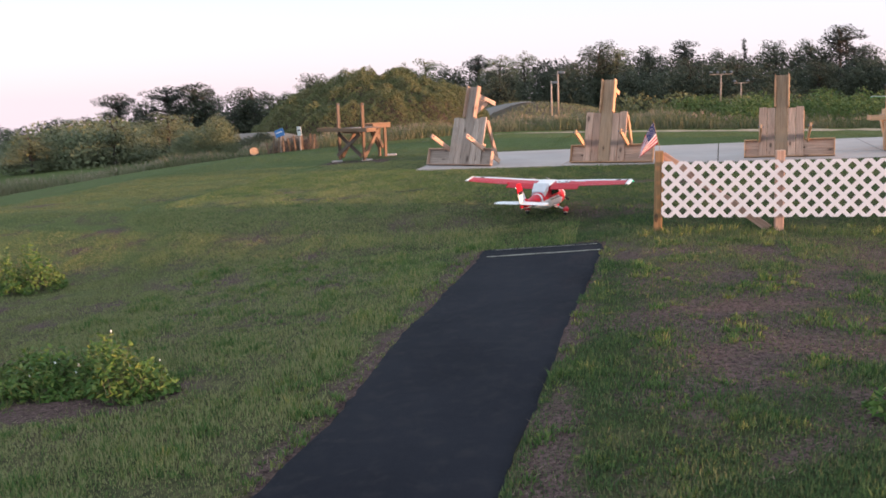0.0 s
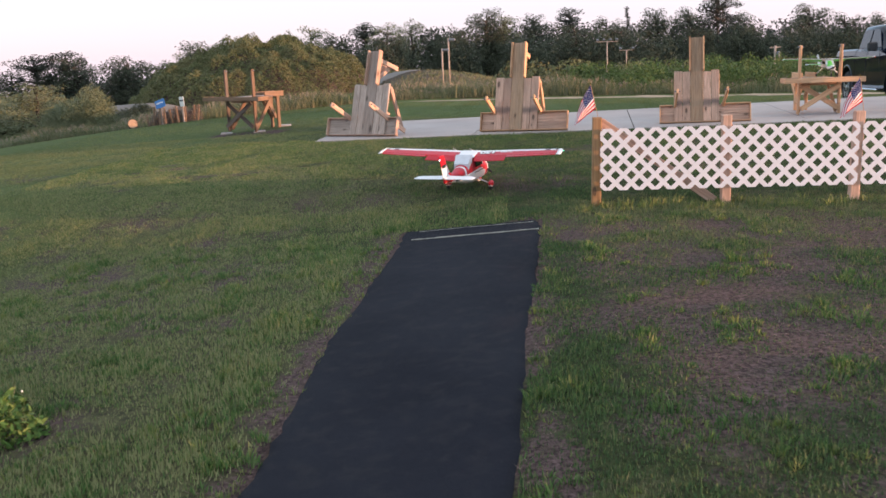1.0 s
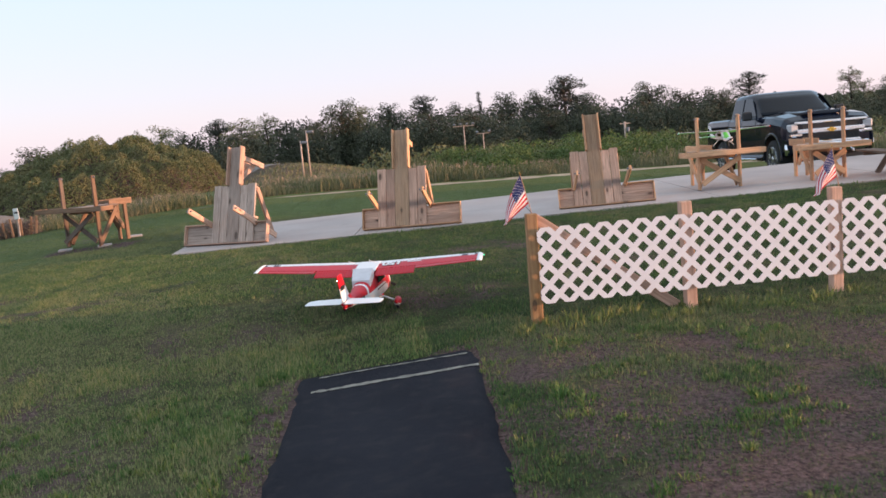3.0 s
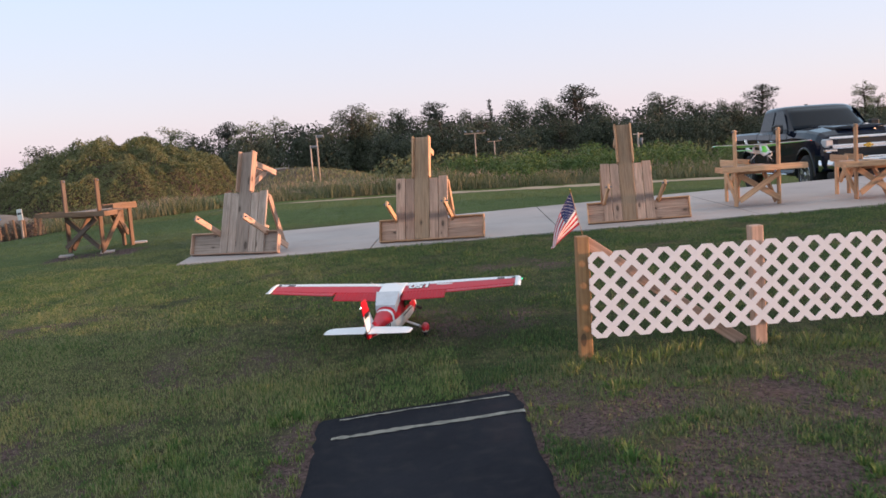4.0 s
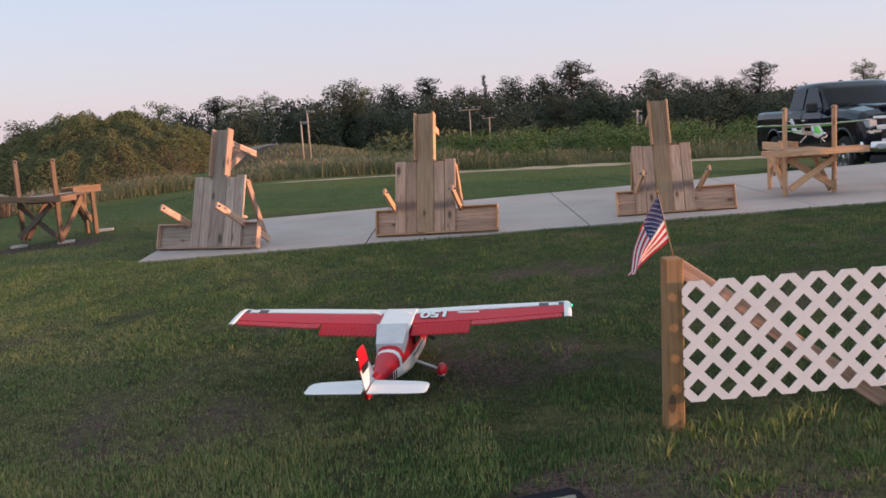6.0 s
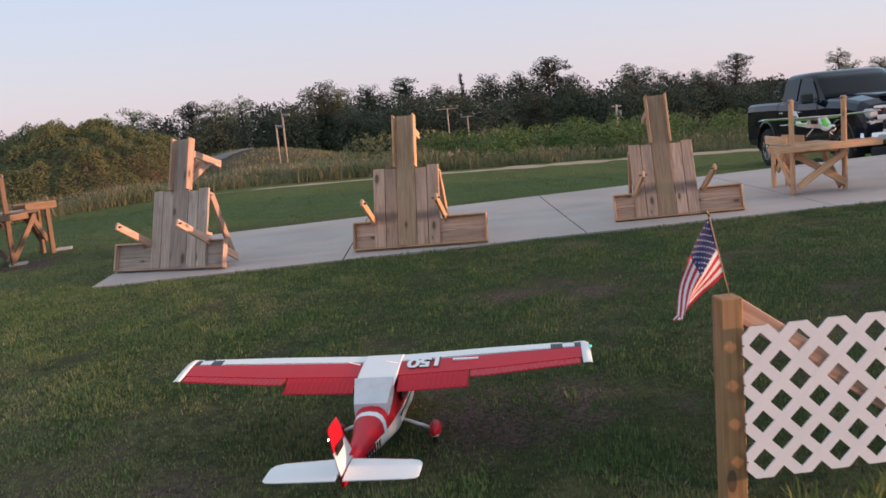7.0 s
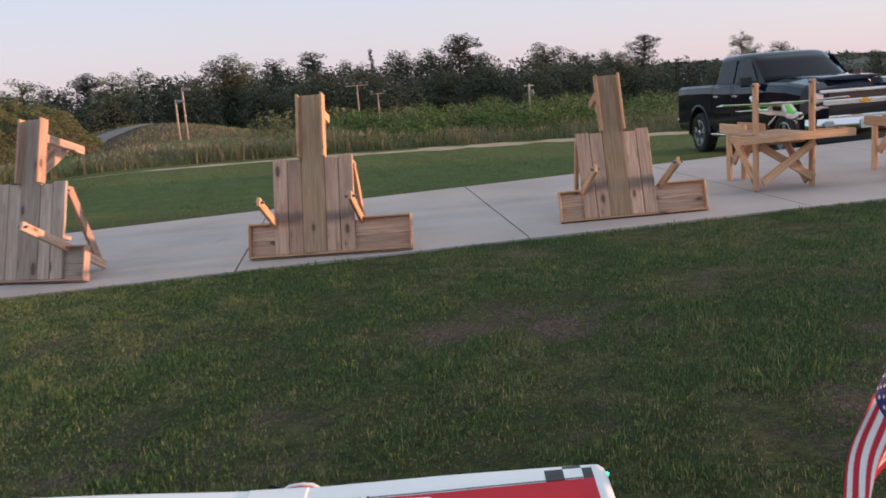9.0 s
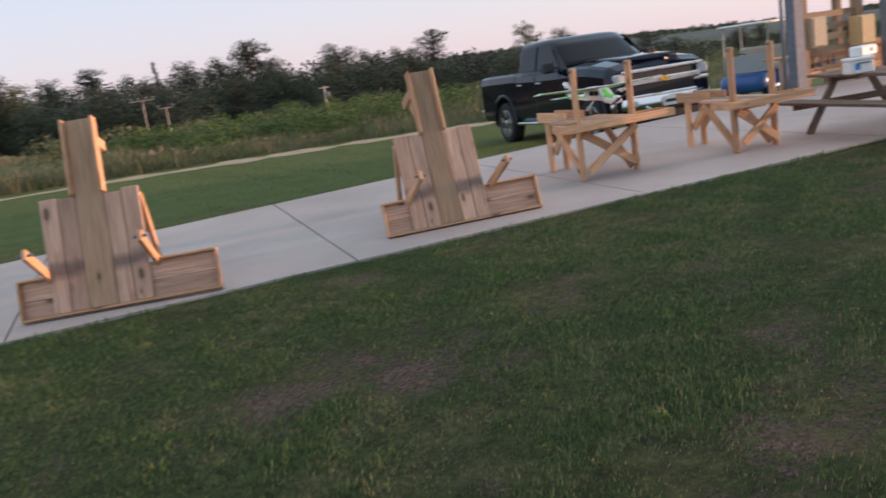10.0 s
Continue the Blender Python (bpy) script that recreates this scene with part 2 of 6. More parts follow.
def ground_mat():
    n = Nodes("turf_soil", 0.95, 0, 0.1)
    v = n.coords((1, 1, 1), True)
    cover = n.put("ShaderNodeAttribute")
    cover.attribute_name = "cover"
    mid, fine, crumb = n.noise(v, 3.4, 6, 0.65), n.noise(v, 40, 4, 0.7), n.noise(v, 11, 5, 0.7)
    soil = n.ramp(fine, (0.36, (0.034, 0.023, 0.022)), (0.64, (0.165, 0.108, 0.102)))
    soil = n.mix(n.ramp(crumb, (0.5, (0, 0, 0)), (0.68, (0.5, 0.5, 0.5))), soil, (0.075, 0.062, 0.040))
    turf = n.ramp(n.math("ADD", n.math("MULTIPLY", crumb, 0.6), n.math("MULTIPLY", fine, 0.4)), (0.38, (0.022, 0.026, 0.013)), (0.62, (0.062, 0.074, 0.030)))
    turf = n.mix(n.math("MULTIPLY", straw_share(n), 0.65), turf, n.ramp(crumb, (0.38, (0.052, 0.048, 0.028)), (0.62, (0.15, 0.135, 0.068))))
    lush = n.put("ShaderNodeAttribute")
    lush.attribute_name = "lush"
    turf = n.mix(n.math("MULTIPLY", lush.outputs["Fac"], 0.8), turf, n.ramp(mid, (0.3, (0.078, 0.112, 0.034)), (0.7, (0.130, 0.168, 0.056))))
    f = n.math("ADD", cover.outputs["Fac"], n.math("MULTIPLY", n.math("SUBTRACT", n.math("ADD", n.math("MULTIPLY", mid, 0.5), n.math("MULTIPLY", crumb, 0.5)), 0.5), 1.5))
    c = n.mix(n.ramp(f, (0.35, (0, 0, 0)), (0.65, (1, 1, 1))), soil, turf)
    return n.done(c, fine, 0.7, 0.03)


CONCRETE, ASPHALT, GROUND = concrete_mat(), asphalt_mat(), ground_mat()
LINE = plain("worn_line_paint", (0.24, 0.225, 0.19), 0.9, vary=0.55, scale=12)
SAND = plain("sandy_track", (0.34, 0.27, 0.19), 0.95, vary=0.3, scale=1.5, bump=0.4)
ROADGREY = plain("gravel_road", (0.16, 0.145, 0.13), 0.95, vary=0.25, scale=1.2, bump=0.3)
TUFT = leafy("coarse_tuft_blade", (0.0, (0.022, 0.070, 0.010)), (0.5, (0.068, 0.140, 0.026)), (1.0, (0.120, 0.172, 0.055)), up=0.3, drift=0.3)
TUFT_PALE = leafy("pale_tuft_blade", (0.0, (0.060, 0.100, 0.018)), (0.5, (0.150, 0.190, 0.036)), (1.0, (0.225, 0.215, 0.085)), up=0.3, drift=0.3)
GRASS = leafy("grass_blade", (0.0, (0.022, 0.046, 0.014)), (0.4, (0.050, 0.095, 0.026)), (0.8, (0.088, 0.140, 0.038)), (1.0, (0.155, 0.160, 0.064)), up=0.4, dry=(0.19, 0.178, 0.085))
SLOPE_GRASS = leafy("thin_slope_blade", (0.0, (0.100, 0.135, 0.042)), (0.5, (0.195, 0.225, 0.076)), (1.0, (0.30, 0.28, 0.13)), up=0.6, drift=0.4)
WEST_GRASS = leafy("west_blade", (0.0, (0.034, 0.070, 0.018)), (0.4, (0.085, 0.145, 0.036)), (0.8, (0.150, 0.205, 0.058)), (1.0, (0.25, 0.23, 0.10)), up=0.4, dry=(0.29, 0.27, 0.12))
MOWN = leafy("mown_blade", (0.0, (0.070, 0.104, 0.028)), (0.6, (0.120, 0.165, 0.046)), (1.0, (0.19, 0.205, 0.075)), up=0.7)
THATCH = leafy("dead_thatch", (0.0, (0.065, 0.045, 0.040)), (0.6, (0.145, 0.103, 0.085)), (1.0, (0.27, 0.20, 0.15)), up=0.5)
WEED = leafy("broad_weed_leaf", (0.0, (0.035, 0.085, 0.014)), (0.6, (0.085, 0.155, 0.030)), (1.0, (0.17, 0.21, 0.05)), up=0.4, drift=0.2)
REED = leafy("reed_blade", (0.0, (0.060, 0.082, 0.028)), (0.55, (0.125, 0.140, 0.058)), (1.0, (0.22, 0.19, 0.112)), up=0.35)
PLUME = leafy("reed_plume", (0.0, (0.22, 0.17, 0.125)), (1.0, (0.36, 0.275, 0.20)), up=0.3)
SHRUB = leafy("shrub_leaf", (0.0, (0.090, 0.106, 0.038)), (0.5, (0.142, 0.153, 0.058)), (1.0, (0.186, 0.174, 0.078)), up=0.52)
BRUSH = leafy("bright_brush_leaf", (0.0, (0.047, 0.086, 0.017)), (0.6, (0.082, 0.133, 0.028)), (1.0, (0.133, 0.172, 0.047)), up=0.45)
PINE = leafy("pine_needle", (0.0, (0.032, 0.040, 0.029)), (0.7, (0.044, 0.052, 0.036)), (1.0, (0.055, 0.063, 0.042)), up=0.64)
OAK = leafy("oak_leaf", (0.0, (0.046, 0.058, 0.035)), (0.6, (0.064, 0.077, 0.044)), (1.0, (0.086, 0.096, 0.057)), up=0.6)
# distance haze is put into this leaf colour, as no air is modelled
HAZED_LEAF = leafy("haze_paled_leaf", (0.0, (0.110, 0.130, 0.064)), (0.6, (0.138, 0.158, 0.078)), (1.0, (0.168, 0.180, 0.096)), up=0.50)

# ---- helpers for building ----


def mesh_of(name, bm, *mats):
    me = bpy.data.meshes.new(name)
    bm.to_mesh(me)
    bm.free()
    for m in mats:
        me.materials.append(m)
    return me


def part(name, bm, material, parent, label="", m=None, smooth=False):
    """Links a bmesh (or a mesh that exists) as one mesh object under a thing or a part."""
    mats = material if isinstance(material, (tuple, list)) else (material,)
    me = bm if isinstance(bm, bpy.types.Mesh) else mesh_of(name, bm, *mats)
    if smooth:
        me.polygons.foreach_set("use_smooth", [True] * len(me.polygons))
    ob = new(name, me)
    ob.parent = parent
    if m is not None:
        ob.matrix_basis = m
    return tagged(ob, label) if label else ob


def thing(name, label, category, m=None, group="", kind=""):
    ob = new(name)
    if m is not None:
        ob.matrix_basis = m
    return tagged(ob, label, category, group, kind)


def boxed(sx, sy, sz, b=0.004, cx=0, cy=0, cz=0):
    """A box with worn, chamfered edges."""
    bm = bmesh.new()
    bmesh.ops.create_cube(bm, size=1)
    bmesh.ops.transform(bm, matrix=Matrix.Translation((cx, cy, cz)) @ Matrix.Diagonal((sx, sy, sz, 1)), verts=bm.verts)
    if b:
        bmesh.ops.bevel(bm, geom=bm.edges[:], offset=min(b, 0.3 * min(sx, sy, sz)), segments=1, affect="EDGES")
    return bm


def along(p, q, up=(0, 0, 1)):
    """A pose whose x axis runs from p to q, set halfway, with z as near to up as can be."""
    p, q = Vector(p), Vector(q)
    x = (q - p).normalized()
    y = Vector(up).cross(x)
    y = y.normalized() if y.length > 1e-5 else x.orthogonal().normalized()
    z = x.cross(y)
    return Matrix.Translation((p + q) / 2) @ Matrix((x, y, z)).transposed().to_4x4()


def board(name, p, q, width, thick, material, parent, up=(0, 0, 1), label="", b=0.004):
    """A board from p to q; its width lies across, its thickness along up."""
    return part(name, boxed((Vector(q) - Vector(p)).length, width, thick, b), material, parent, label, along(p, q, up))


def rod(r, length, seg=10, r2=None):
    """A round bar along x, centred."""
    bm = bmesh.new()
    bmesh.ops.create_cone(bm, cap_ends=True, segments=seg, radius1=r, radius2=r if r2 is None else r2, depth=length, matrix=Matrix.Rotation(radians(90), 4, "Y"))
    return bm


def bar(name, p, q, r, material, parent, label="", seg=10, r2=None):
    return part(name, rod(r, (Vector(q) - Vector(p)).length, seg, r2), material, parent, label, along(p, q), True)


def loft(rings, closed=True, caps=True):
    """Skin over rings of points that all have the same count."""
    bm = bmesh.new()
    vs = [[bm.verts.new(p) for p in ring] for ring in rings]
    n = len(rings[0])
    for a, b in zip(vs, vs[1:]):
        for i in range(n if closed else n - 1):
            j = (i + 1) % n
            bm.faces.new((a[i], a[j], b[j], b[i]))
    if caps:
        bm.faces.new(vs[0][::-1])
        bm.faces.new(vs[-1])
    bmesh.ops.recalc_face_normals(bm, faces=bm.faces)
    return bm


def lettering(text, size, depth=0.0015, bold=0.0):
    """Built-in font as a mesh, centred, in the xy plane."""
    cu = bpy.data.curves.new("lettering", "FONT")
    cu.body, cu.size, cu.extrude, cu.align_x, cu.align_y = text, size, depth, "CENTER", "CENTER"
    cu.offset = bold
    cu.space_character = 0.9
    ob = new("lettering", cu)
    bpy.context.view_layer.update()
    me = bpy.data.meshes.new_from_object(ob.evaluated_get(bpy.context.evaluated_depsgraph_get()))
    bpy.data.objects.remove(ob)
    return me


def smooth01(a, b, v):
    t = min(1.0, max(0.0, (v - a) / (b - a)))
    return t * t * (3 - 2 * t)


# ---- the lie of the land ----
def slab_height(x):
    return 0.045 + 0.018 * max(x, -6.0)


def ground_height(x, y):
    near = -0.09 if x > -0.2 else -0.09 - 0.08 * (-0.2 - x)
    near = max(near, -0.62 - 0.05 * max(0.0, -x - 9))
    far = slab_height(x) - 0.045 * max(0.0, -x - 6)
    w = smooth01(2.6, -1.0, y)
    h = near * w + far * (1 - w)
    h += (-0.16 - 0.033 * x) * smooth01(11.3, 13.5, y) * (1 if x > -4.8 else 0)
    h -= 0.42 * smooth01(14.0, 30.0, y)
    h -= 0.8 * smooth01(-10.0, -24.0, x)
    h -= 2.3 * smooth01(33.0, 110.0, y)
    h += 0.3 * math.exp(-(((x + 7) / 9) ** 2) - ((y - 72) / 20) ** 2)
    h -= 2.6 * smooth01(-14.0, -60.0, x) * smooth01(60.0, 5.0, y)
    h -= 1.5 * smooth01(20.0, 60.0, x) * smooth01(60.0, 5.0, y)
    h -= 0.03 * max(0.0, math.hypot(x, y) - 140.0) * smooth01(-10.0, -120.0, x)
    return h


def slab_near(x):
    return 6.74 - 0.07 * x


def slab_far(x):
    return 11.25 + 0.03 * x


def in_strip(x, y):
    return -2.02 + 0.022 * (y + 6) < x < -0.9 + 0.05 * (y + 6) and -12 < y < -0.55


def in_slab(x, y, margin=0.0):
    return x > -4.35 - margin and slab_near(x) - margin < y < slab_far(x) + margin


def turf_cover(x, y):
    """How full the turf is, from bare soil (0) to thick grass (1)."""
    if y > 60:
        return 0.9
    v = 0.86 + 0.42 * noise.noise((x * 0.9, y * 0.9, 3.1)) + 0.42 * noise.noise((x * 2.7, y * 2.7, 8.0))
    # trodden ground between the strip and the fence
    worn = smooth01(-0.75, -0.3, x) * smooth01(6.0, 2.6, x) * smooth01(0.0, -1.3, y)
    v -= worn * (0.58 - 0.30 * smooth01(-4.6, -6.4, y))
    v += worn * 0.5 * noise.noise((x * 1.6, y * 2.1, 31.0))
    # thin olive ground on the slope west of the strip, and at the old stand's feet
    v -= 0.28 * smooth01(-2.4, -3.4, x) * smooth01(-6.0, -4.2, y) * smooth01(2.0, -1.0, y)
    v -= 0.15 * smooth01(0.2, 1.0, y) * smooth01(7.0, 3.0, y)
    edge = min(abs(x + 2.06), abs(x + 0.74))
    if y < -0.4:
        v -= 0.75 * smooth01(0.20, 0.03, edge)
    if -7.2 < x < -5.6 and 9.4 < y < 10.6:
        v -= 0.6
    v -= 0.7 * math.exp(-(((x + 4.2) / 0.8) ** 2) - ((y + 5.2) / 0.28) ** 2)
    return min(1.0, max(0.0, v))

# ---- ground, slab, strip ----
rng = np.random.default_rng(7)


def steps(lo, hi, fine, *far):
    """Grid lines: fine ones from lo to hi, then ever wider out to the far limits."""
    a = list(np.arange(lo, hi + 1e-6, fine))
    for limit, first in far:
        v, d = (hi, first) if limit > hi else (lo, first)
        while (v < limit) if limit > hi else (v > limit):
            v += d if limit > hi else -d
            d *= 1.13
            a.append(v)
    return sorted(a)


def lushness(x, y):
    """How green the mown turf is: beyond the slab, and on the low ground to the west."""
    drift = 1.6 * noise.noise((x * 0.5, y * 0.5, 5))
    beyond = smooth01(9.0, 14.5, y + drift) * smooth01(-13.0, -5.0, x)
    west = smooth01(-3.0, -8.0, x + 0.6 * drift) * smooth01(-5.0, 0.5, y)
    return max(beyond, 0.9 * west)


def sheet(name, xs, ys, height, material, cover=None, lush=1.0):
    """One sheet of ground over a grid."""
    nx, ny = len(xs), len(ys)
    verts = [(x, y, height(x, y)) for y in ys for x in xs]
    i = np.arange(nx * ny).reshape(ny, nx)
    faces = np.stack([i[:-1, :-1], i[:-1, 1:], i[1:, 1:], i[1:, :-1]], -1).reshape(-1, 4)
    me = bpy.data.meshes.new(name)
    me.from_pydata(verts, [], faces.tolist())
    me.materials.append(material)
    me.polygons.foreach_set("use_smooth", [True] * len(me.polygons))
    if cover:
        at = me.attributes.new("cover", "FLOAT", "POINT")
        at.data.foreach_set("value", [cover(x, y) for x, y, z in verts])
        at = me.attributes.new("lush", "FLOAT", "POINT")
        at.data.foreach_set("value", [lush * lushness(x, y) for x, y, z in verts])
    return new(name, me)


def sheet_height(x, y):
    h = ground_height(x, y) + 0.012 * noise.noise((x * 1.3, y * 1.3, 0)) * (0 if in_slab(x, y, 0.3) or in_strip(x, y) else 1)
    if in_slab(x, y, -0.1) or in_strip(x, y):
        h -= 0.03
    return h


GX, GY = steps(-10, 11, 0.25, (-900, 0.3), (900, 0.3)), steps(-13, 14, 0.25, (-400, 0.4), (1500, 0.3))
tagged(sheet("ground", GX, GY, sheet_height, GROUND, turf_cover), "patchy mown grass field with bare brown soil", "ground", kind="structure")

# concrete slab in panels with open joints
pavement = thing("pavement", "pale grey concrete slab in large panels with dark joints", "pavement", kind="structure")
JOINTS = [-4.36, -1.55, 1.25, 4.15, 7.2, 10.1, 13.0, 16.0]
for a, b in zip(JOINTS, JOINTS[1:]):
    ring = []
    for x0, gap in ((a, 0.009), (b, -0.009)):
        ring.append([(x0 + gap + (0.1 if x0 > -4 else 0.02) * (y - 6.6), y) for y in (slab_near(x0), slab_far(x0))])
    (p0, p1), (q0, q1) = ring
    bm = bmesh.new()
    n = 8
    top = [[bm.verts.new((p0[0] * (1 - s) * (1 - r) + p1[0] * s * (1 - r) + q0[0] * (1 - s) * r + q1[0] * s * r, p0[1] * (1 - s) * (1 - r) + p1[1] * s * (1 - r) + q0[1] * (1 - s) * r + q1[1] * s * r, 0)) for r in (0, 0.5, 1)] for s in np.linspace(0, 1, n)]
    for ta, tb in zip(top, top[1:]):
        for i in range(2):
            bm.faces.new((ta[i], ta[i + 1], tb[i + 1], tb[i]))
    for v in bm.verts:
        v.co.z = slab_height(v.co.x) + 0.022
    ext = bmesh.ops.extrude_face_region(bm, geom=bm.faces[:])
    low = [g for g in ext["geom"] if isinstance(g, bmesh.types.BMVert)]
    for v in low:
        v.co.z -= 0.13
    bmesh.ops.recalc_face_normals(bm, faces=bm.faces)
    part("concrete_panel", bm, CONCRETE, pavement)

# the tar-black strip with its ragged edges, and the two worn lines across its end
bm = bmesh.new()
rows = []
for y in np.arange(-12.0, -0.5, 0.12):
    lx = -2.02 + 0.022 * (y + 6) + 0.085 * noise.noise((y * 1.1, 0.4, 0)) + 0.03 * noise.noise((y * 9, 5, 0))
    rx = -0.88 + 0.055 * (y + 6) + 0.075 * noise.noise((y * 1.1, 9, 0)) + 0.03 * noise.noise((y * 9, 15, 0))
    rows.append([bm.verts.new((lx + (rx - lx) * k, y + (0.05 * noise.noise((k * 5, 2, 2)) if y > -0.65 else 0), ground_height(lx + (rx - lx) * k, y) + (0.014 if 0 < k < 1 else -0.012))) for k in (0, 0.04, 0.25, 0.5, 0.75, 0.96, 1)])
for a, b in zip(rows, rows[1:]):
    for i in range(6):
        bm.faces.new((a[i], a[i + 1], b[i + 1], b[i]))
strip = part("runway_strip", bm, ASPHALT, None, smooth=True)
tagged(strip, "narrow tar-black asphalt strip with crumbled edges in the grass", "path", kind="structure")
for y0, wid, xa, xb, drop in ((-0.98, 0.075, -1.78, -0.62, -0.06), (-0.64, 0.032, -1.74, -0.66, -0.05)):
    bm = bmesh.new()
    prev = None
    for x in np.linspace(xa, xb, 40):
        yc = y0 + drop * (x - xa) / (xb - xa) + 0.014 * noise.noise((x * 5, y0 * 7, 1)) + 0.01 * noise.noise((x * 17, y0, 4))
        w = wid * max(0.08, 0.7 + 0.8 * noise.noise((x * 11, y0 * 3, 9)) + 0.5 * noise.noise((x * 31, y0, 2)))
        cur = [bm.verts.new((x, yc + s * w / 2, ground_height(x, yc) + 0.019)) for s in (-1, 1)]
        if prev:
            bm.faces.new((prev[0], cur[0], cur[1], prev[1]))
        prev = cur
    part("painted_line", bm, LINE, strip, "worn off-white line")

# sandy track between the mown field and the reeds, and the pale road on the rise
def ribbon(name, pts, width, lift, material, label, category):
    bm = bmesh.new()
    prev = None
    for k, (x, y) in enumerate(pts):
        x2, y2 = pts[min(k + 1, len(pts) - 1)]
        x1, y1 = pts[max(k - 1, 0)]
        d = Vector((x2 - x1, y2 - y1)).normalized()
        w = width * max(0.10, 0.72 + 0.9 * noise.noise((x * 0.9, y * 0.9, 6)) + 0.4 * noise.noise((x * 2.3, y, 3))) * smooth01(-9.5, 6.0, x)
        cur = [bm.verts.new((x - d.y * w * s, y + d.x * w * s, ground_height(x - d.y * w * s, y + d.x * w * s) + lift)) for s in (-0.5, -0.2, 0.2, 0.5)]
        if prev:
            for i in range(3):
                bm.faces.new((prev[i], cur[i], cur[i + 1], prev[i + 1]))
        prev = cur
    ob = part(name, bm, material, None, smooth=True)
    return tagged(ob, label, category, kind="structure")


ribbon("sandy_track", [(x, 28.9 + 0.15 * noise.noise((x * 0.4, 0, 0)) - 0.012 * max(0, x - 6) ** 2 - 0.10 * max(0, -x) ** 1.5) for x in np.arange(-8.5, 34, 0.4)], 2.3, 0.012, SAND, "pale sandy wheel track at the field's edge", "track")


def rise_height(x, y):
    return -3.0 + 2.7 * math.exp(-(((x + 10.5) / 10) ** 2) - ((y - 88) / 28) ** 2) + 0.1 * noise.noise((x * 0.4, y * 0.3, 7))


tagged(sheet("rise", list(np.arange(-28, 14, 0.7)), list(np.arange(68, 122, 0.9)), rise_height, GROUND, lambda x, y: 0.5, 0.0), "low rise of tan earth and dry grass", "ground", kind="structure")
bm = bmesh.new()
prev = None
for k in range(50):
    f = 0.62 * k / 49
    x, y = -13.6 + 6.5 * f**1.6, 68.0 + 29.0 * f**0.8
    w = 1.3 * (1 - 0.5 * f) * (1 + 0.15 * noise.noise((k * 0.4, 0, 3)))
    cur = [bm.verts.new((x + d * w, y - d * w * f, rise_height(x + d * w, y - d * w * f) + 0.05)) for d in (-1, -0.4, 0.4, 1)]
    if prev:
        for i in range(3):
            bm.faces.new((prev[i], cur[i], cur[i + 1], prev[i + 1]))
    prev = cur
kx, ky = rng.uniform(-24, 8, 16000), rng.uniform(69, 112, 16000)
keep = [not (abs(x + 13.6 - 6.5 * max(0.0, (y - 68) / 29) ** 2) < 2.4 and y < 98) for x, y in zip(kx, ky)]
RISE_BASE = np.array([(x, y, rise_height(x, y) - 0.02) for x, y, k in zip(kx, ky, keep) if k])
tagged(part("dirt_road", bm, ROADGREY, None, smooth=True), "pale grey gravel road curving over a low rise", "road", kind="structure")

# ---- blades and leaves ----
def mesh_arrays(name, verts, faces, material):
    """A mesh from arrays of places and of quads or triangles."""
    me = bpy.data.meshes.new(name)
    k = faces.shape[1]
    me.vertices.add(len(verts))
    me.vertices.foreach_set("co", verts.astype(np.float32).ravel())
    me.loops.add(faces.size)
    me.loops.foreach_set("vertex_index", faces.astype(np.int32).ravel())
    me.polygons.add(len(faces))
    me.polygons.foreach_set("loop_start", np.arange(0, faces.size, k, dtype=np.int32))
    me.update(calc_edges=True)
    me.materials.append(material)
    return me


def blades(name, base, height, width, bend, material):
    """Bent, tapering blades of three triangles each."""
    n = len(base)
    yaw, lean = rng.uniform(0, 2 * np.pi, n), rng.uniform(0, 2 * np.pi, n)
    side = np.stack([np.cos(yaw), np.sin(yaw), 0 * yaw], 1) * (width / 2)[:, None]
    off = np.stack([np.cos(lean), np.sin(lean), 0 * lean], 1) * (bend * height)[:, None]
    up = np.array([0, 0, 1.0]) * height[:, None]
    mid = base + up * 0.55 + off * 0.35
    tip = base + up * np.sqrt(np.maximum(0.2, 1 - 0.6 * bend**2))[:, None] + off
    verts = np.stack([base - side, base + side, mid - side * 0.75, mid + side * 0.75, tip], 1).reshape(-1, 3)
    i = (np.arange(n) * 5)[:, None]
    faces = np.concatenate([i + [0, 1, 3], i + [0, 3, 2], i + [2, 3, 4]])
    return mesh_arrays(name, verts, faces, material)


def leaves(name, centre, size, material, flat=0.0):
    """Small leaf-shaped quads turned every way."""
    n = len(centre)
    a = rng.normal(size=(n, 3))
    a[:, 2] *= 1 - flat
    a /= np.linalg.norm(a, axis=1)[:, None]
    b = np.cross(a, rng.normal(size=(n, 3)))
    b /= np.linalg.norm(b, axis=1)[:, None]
    a, b = a * size[:, None], b * (size * 0.42)[:, None]
    verts = np.stack([centre - a, centre - b, centre + a, centre + b], 1).reshape(-1, 3)
    return mesh_arrays(name, verts, np.arange(4 * n).reshape(n, 4), material)


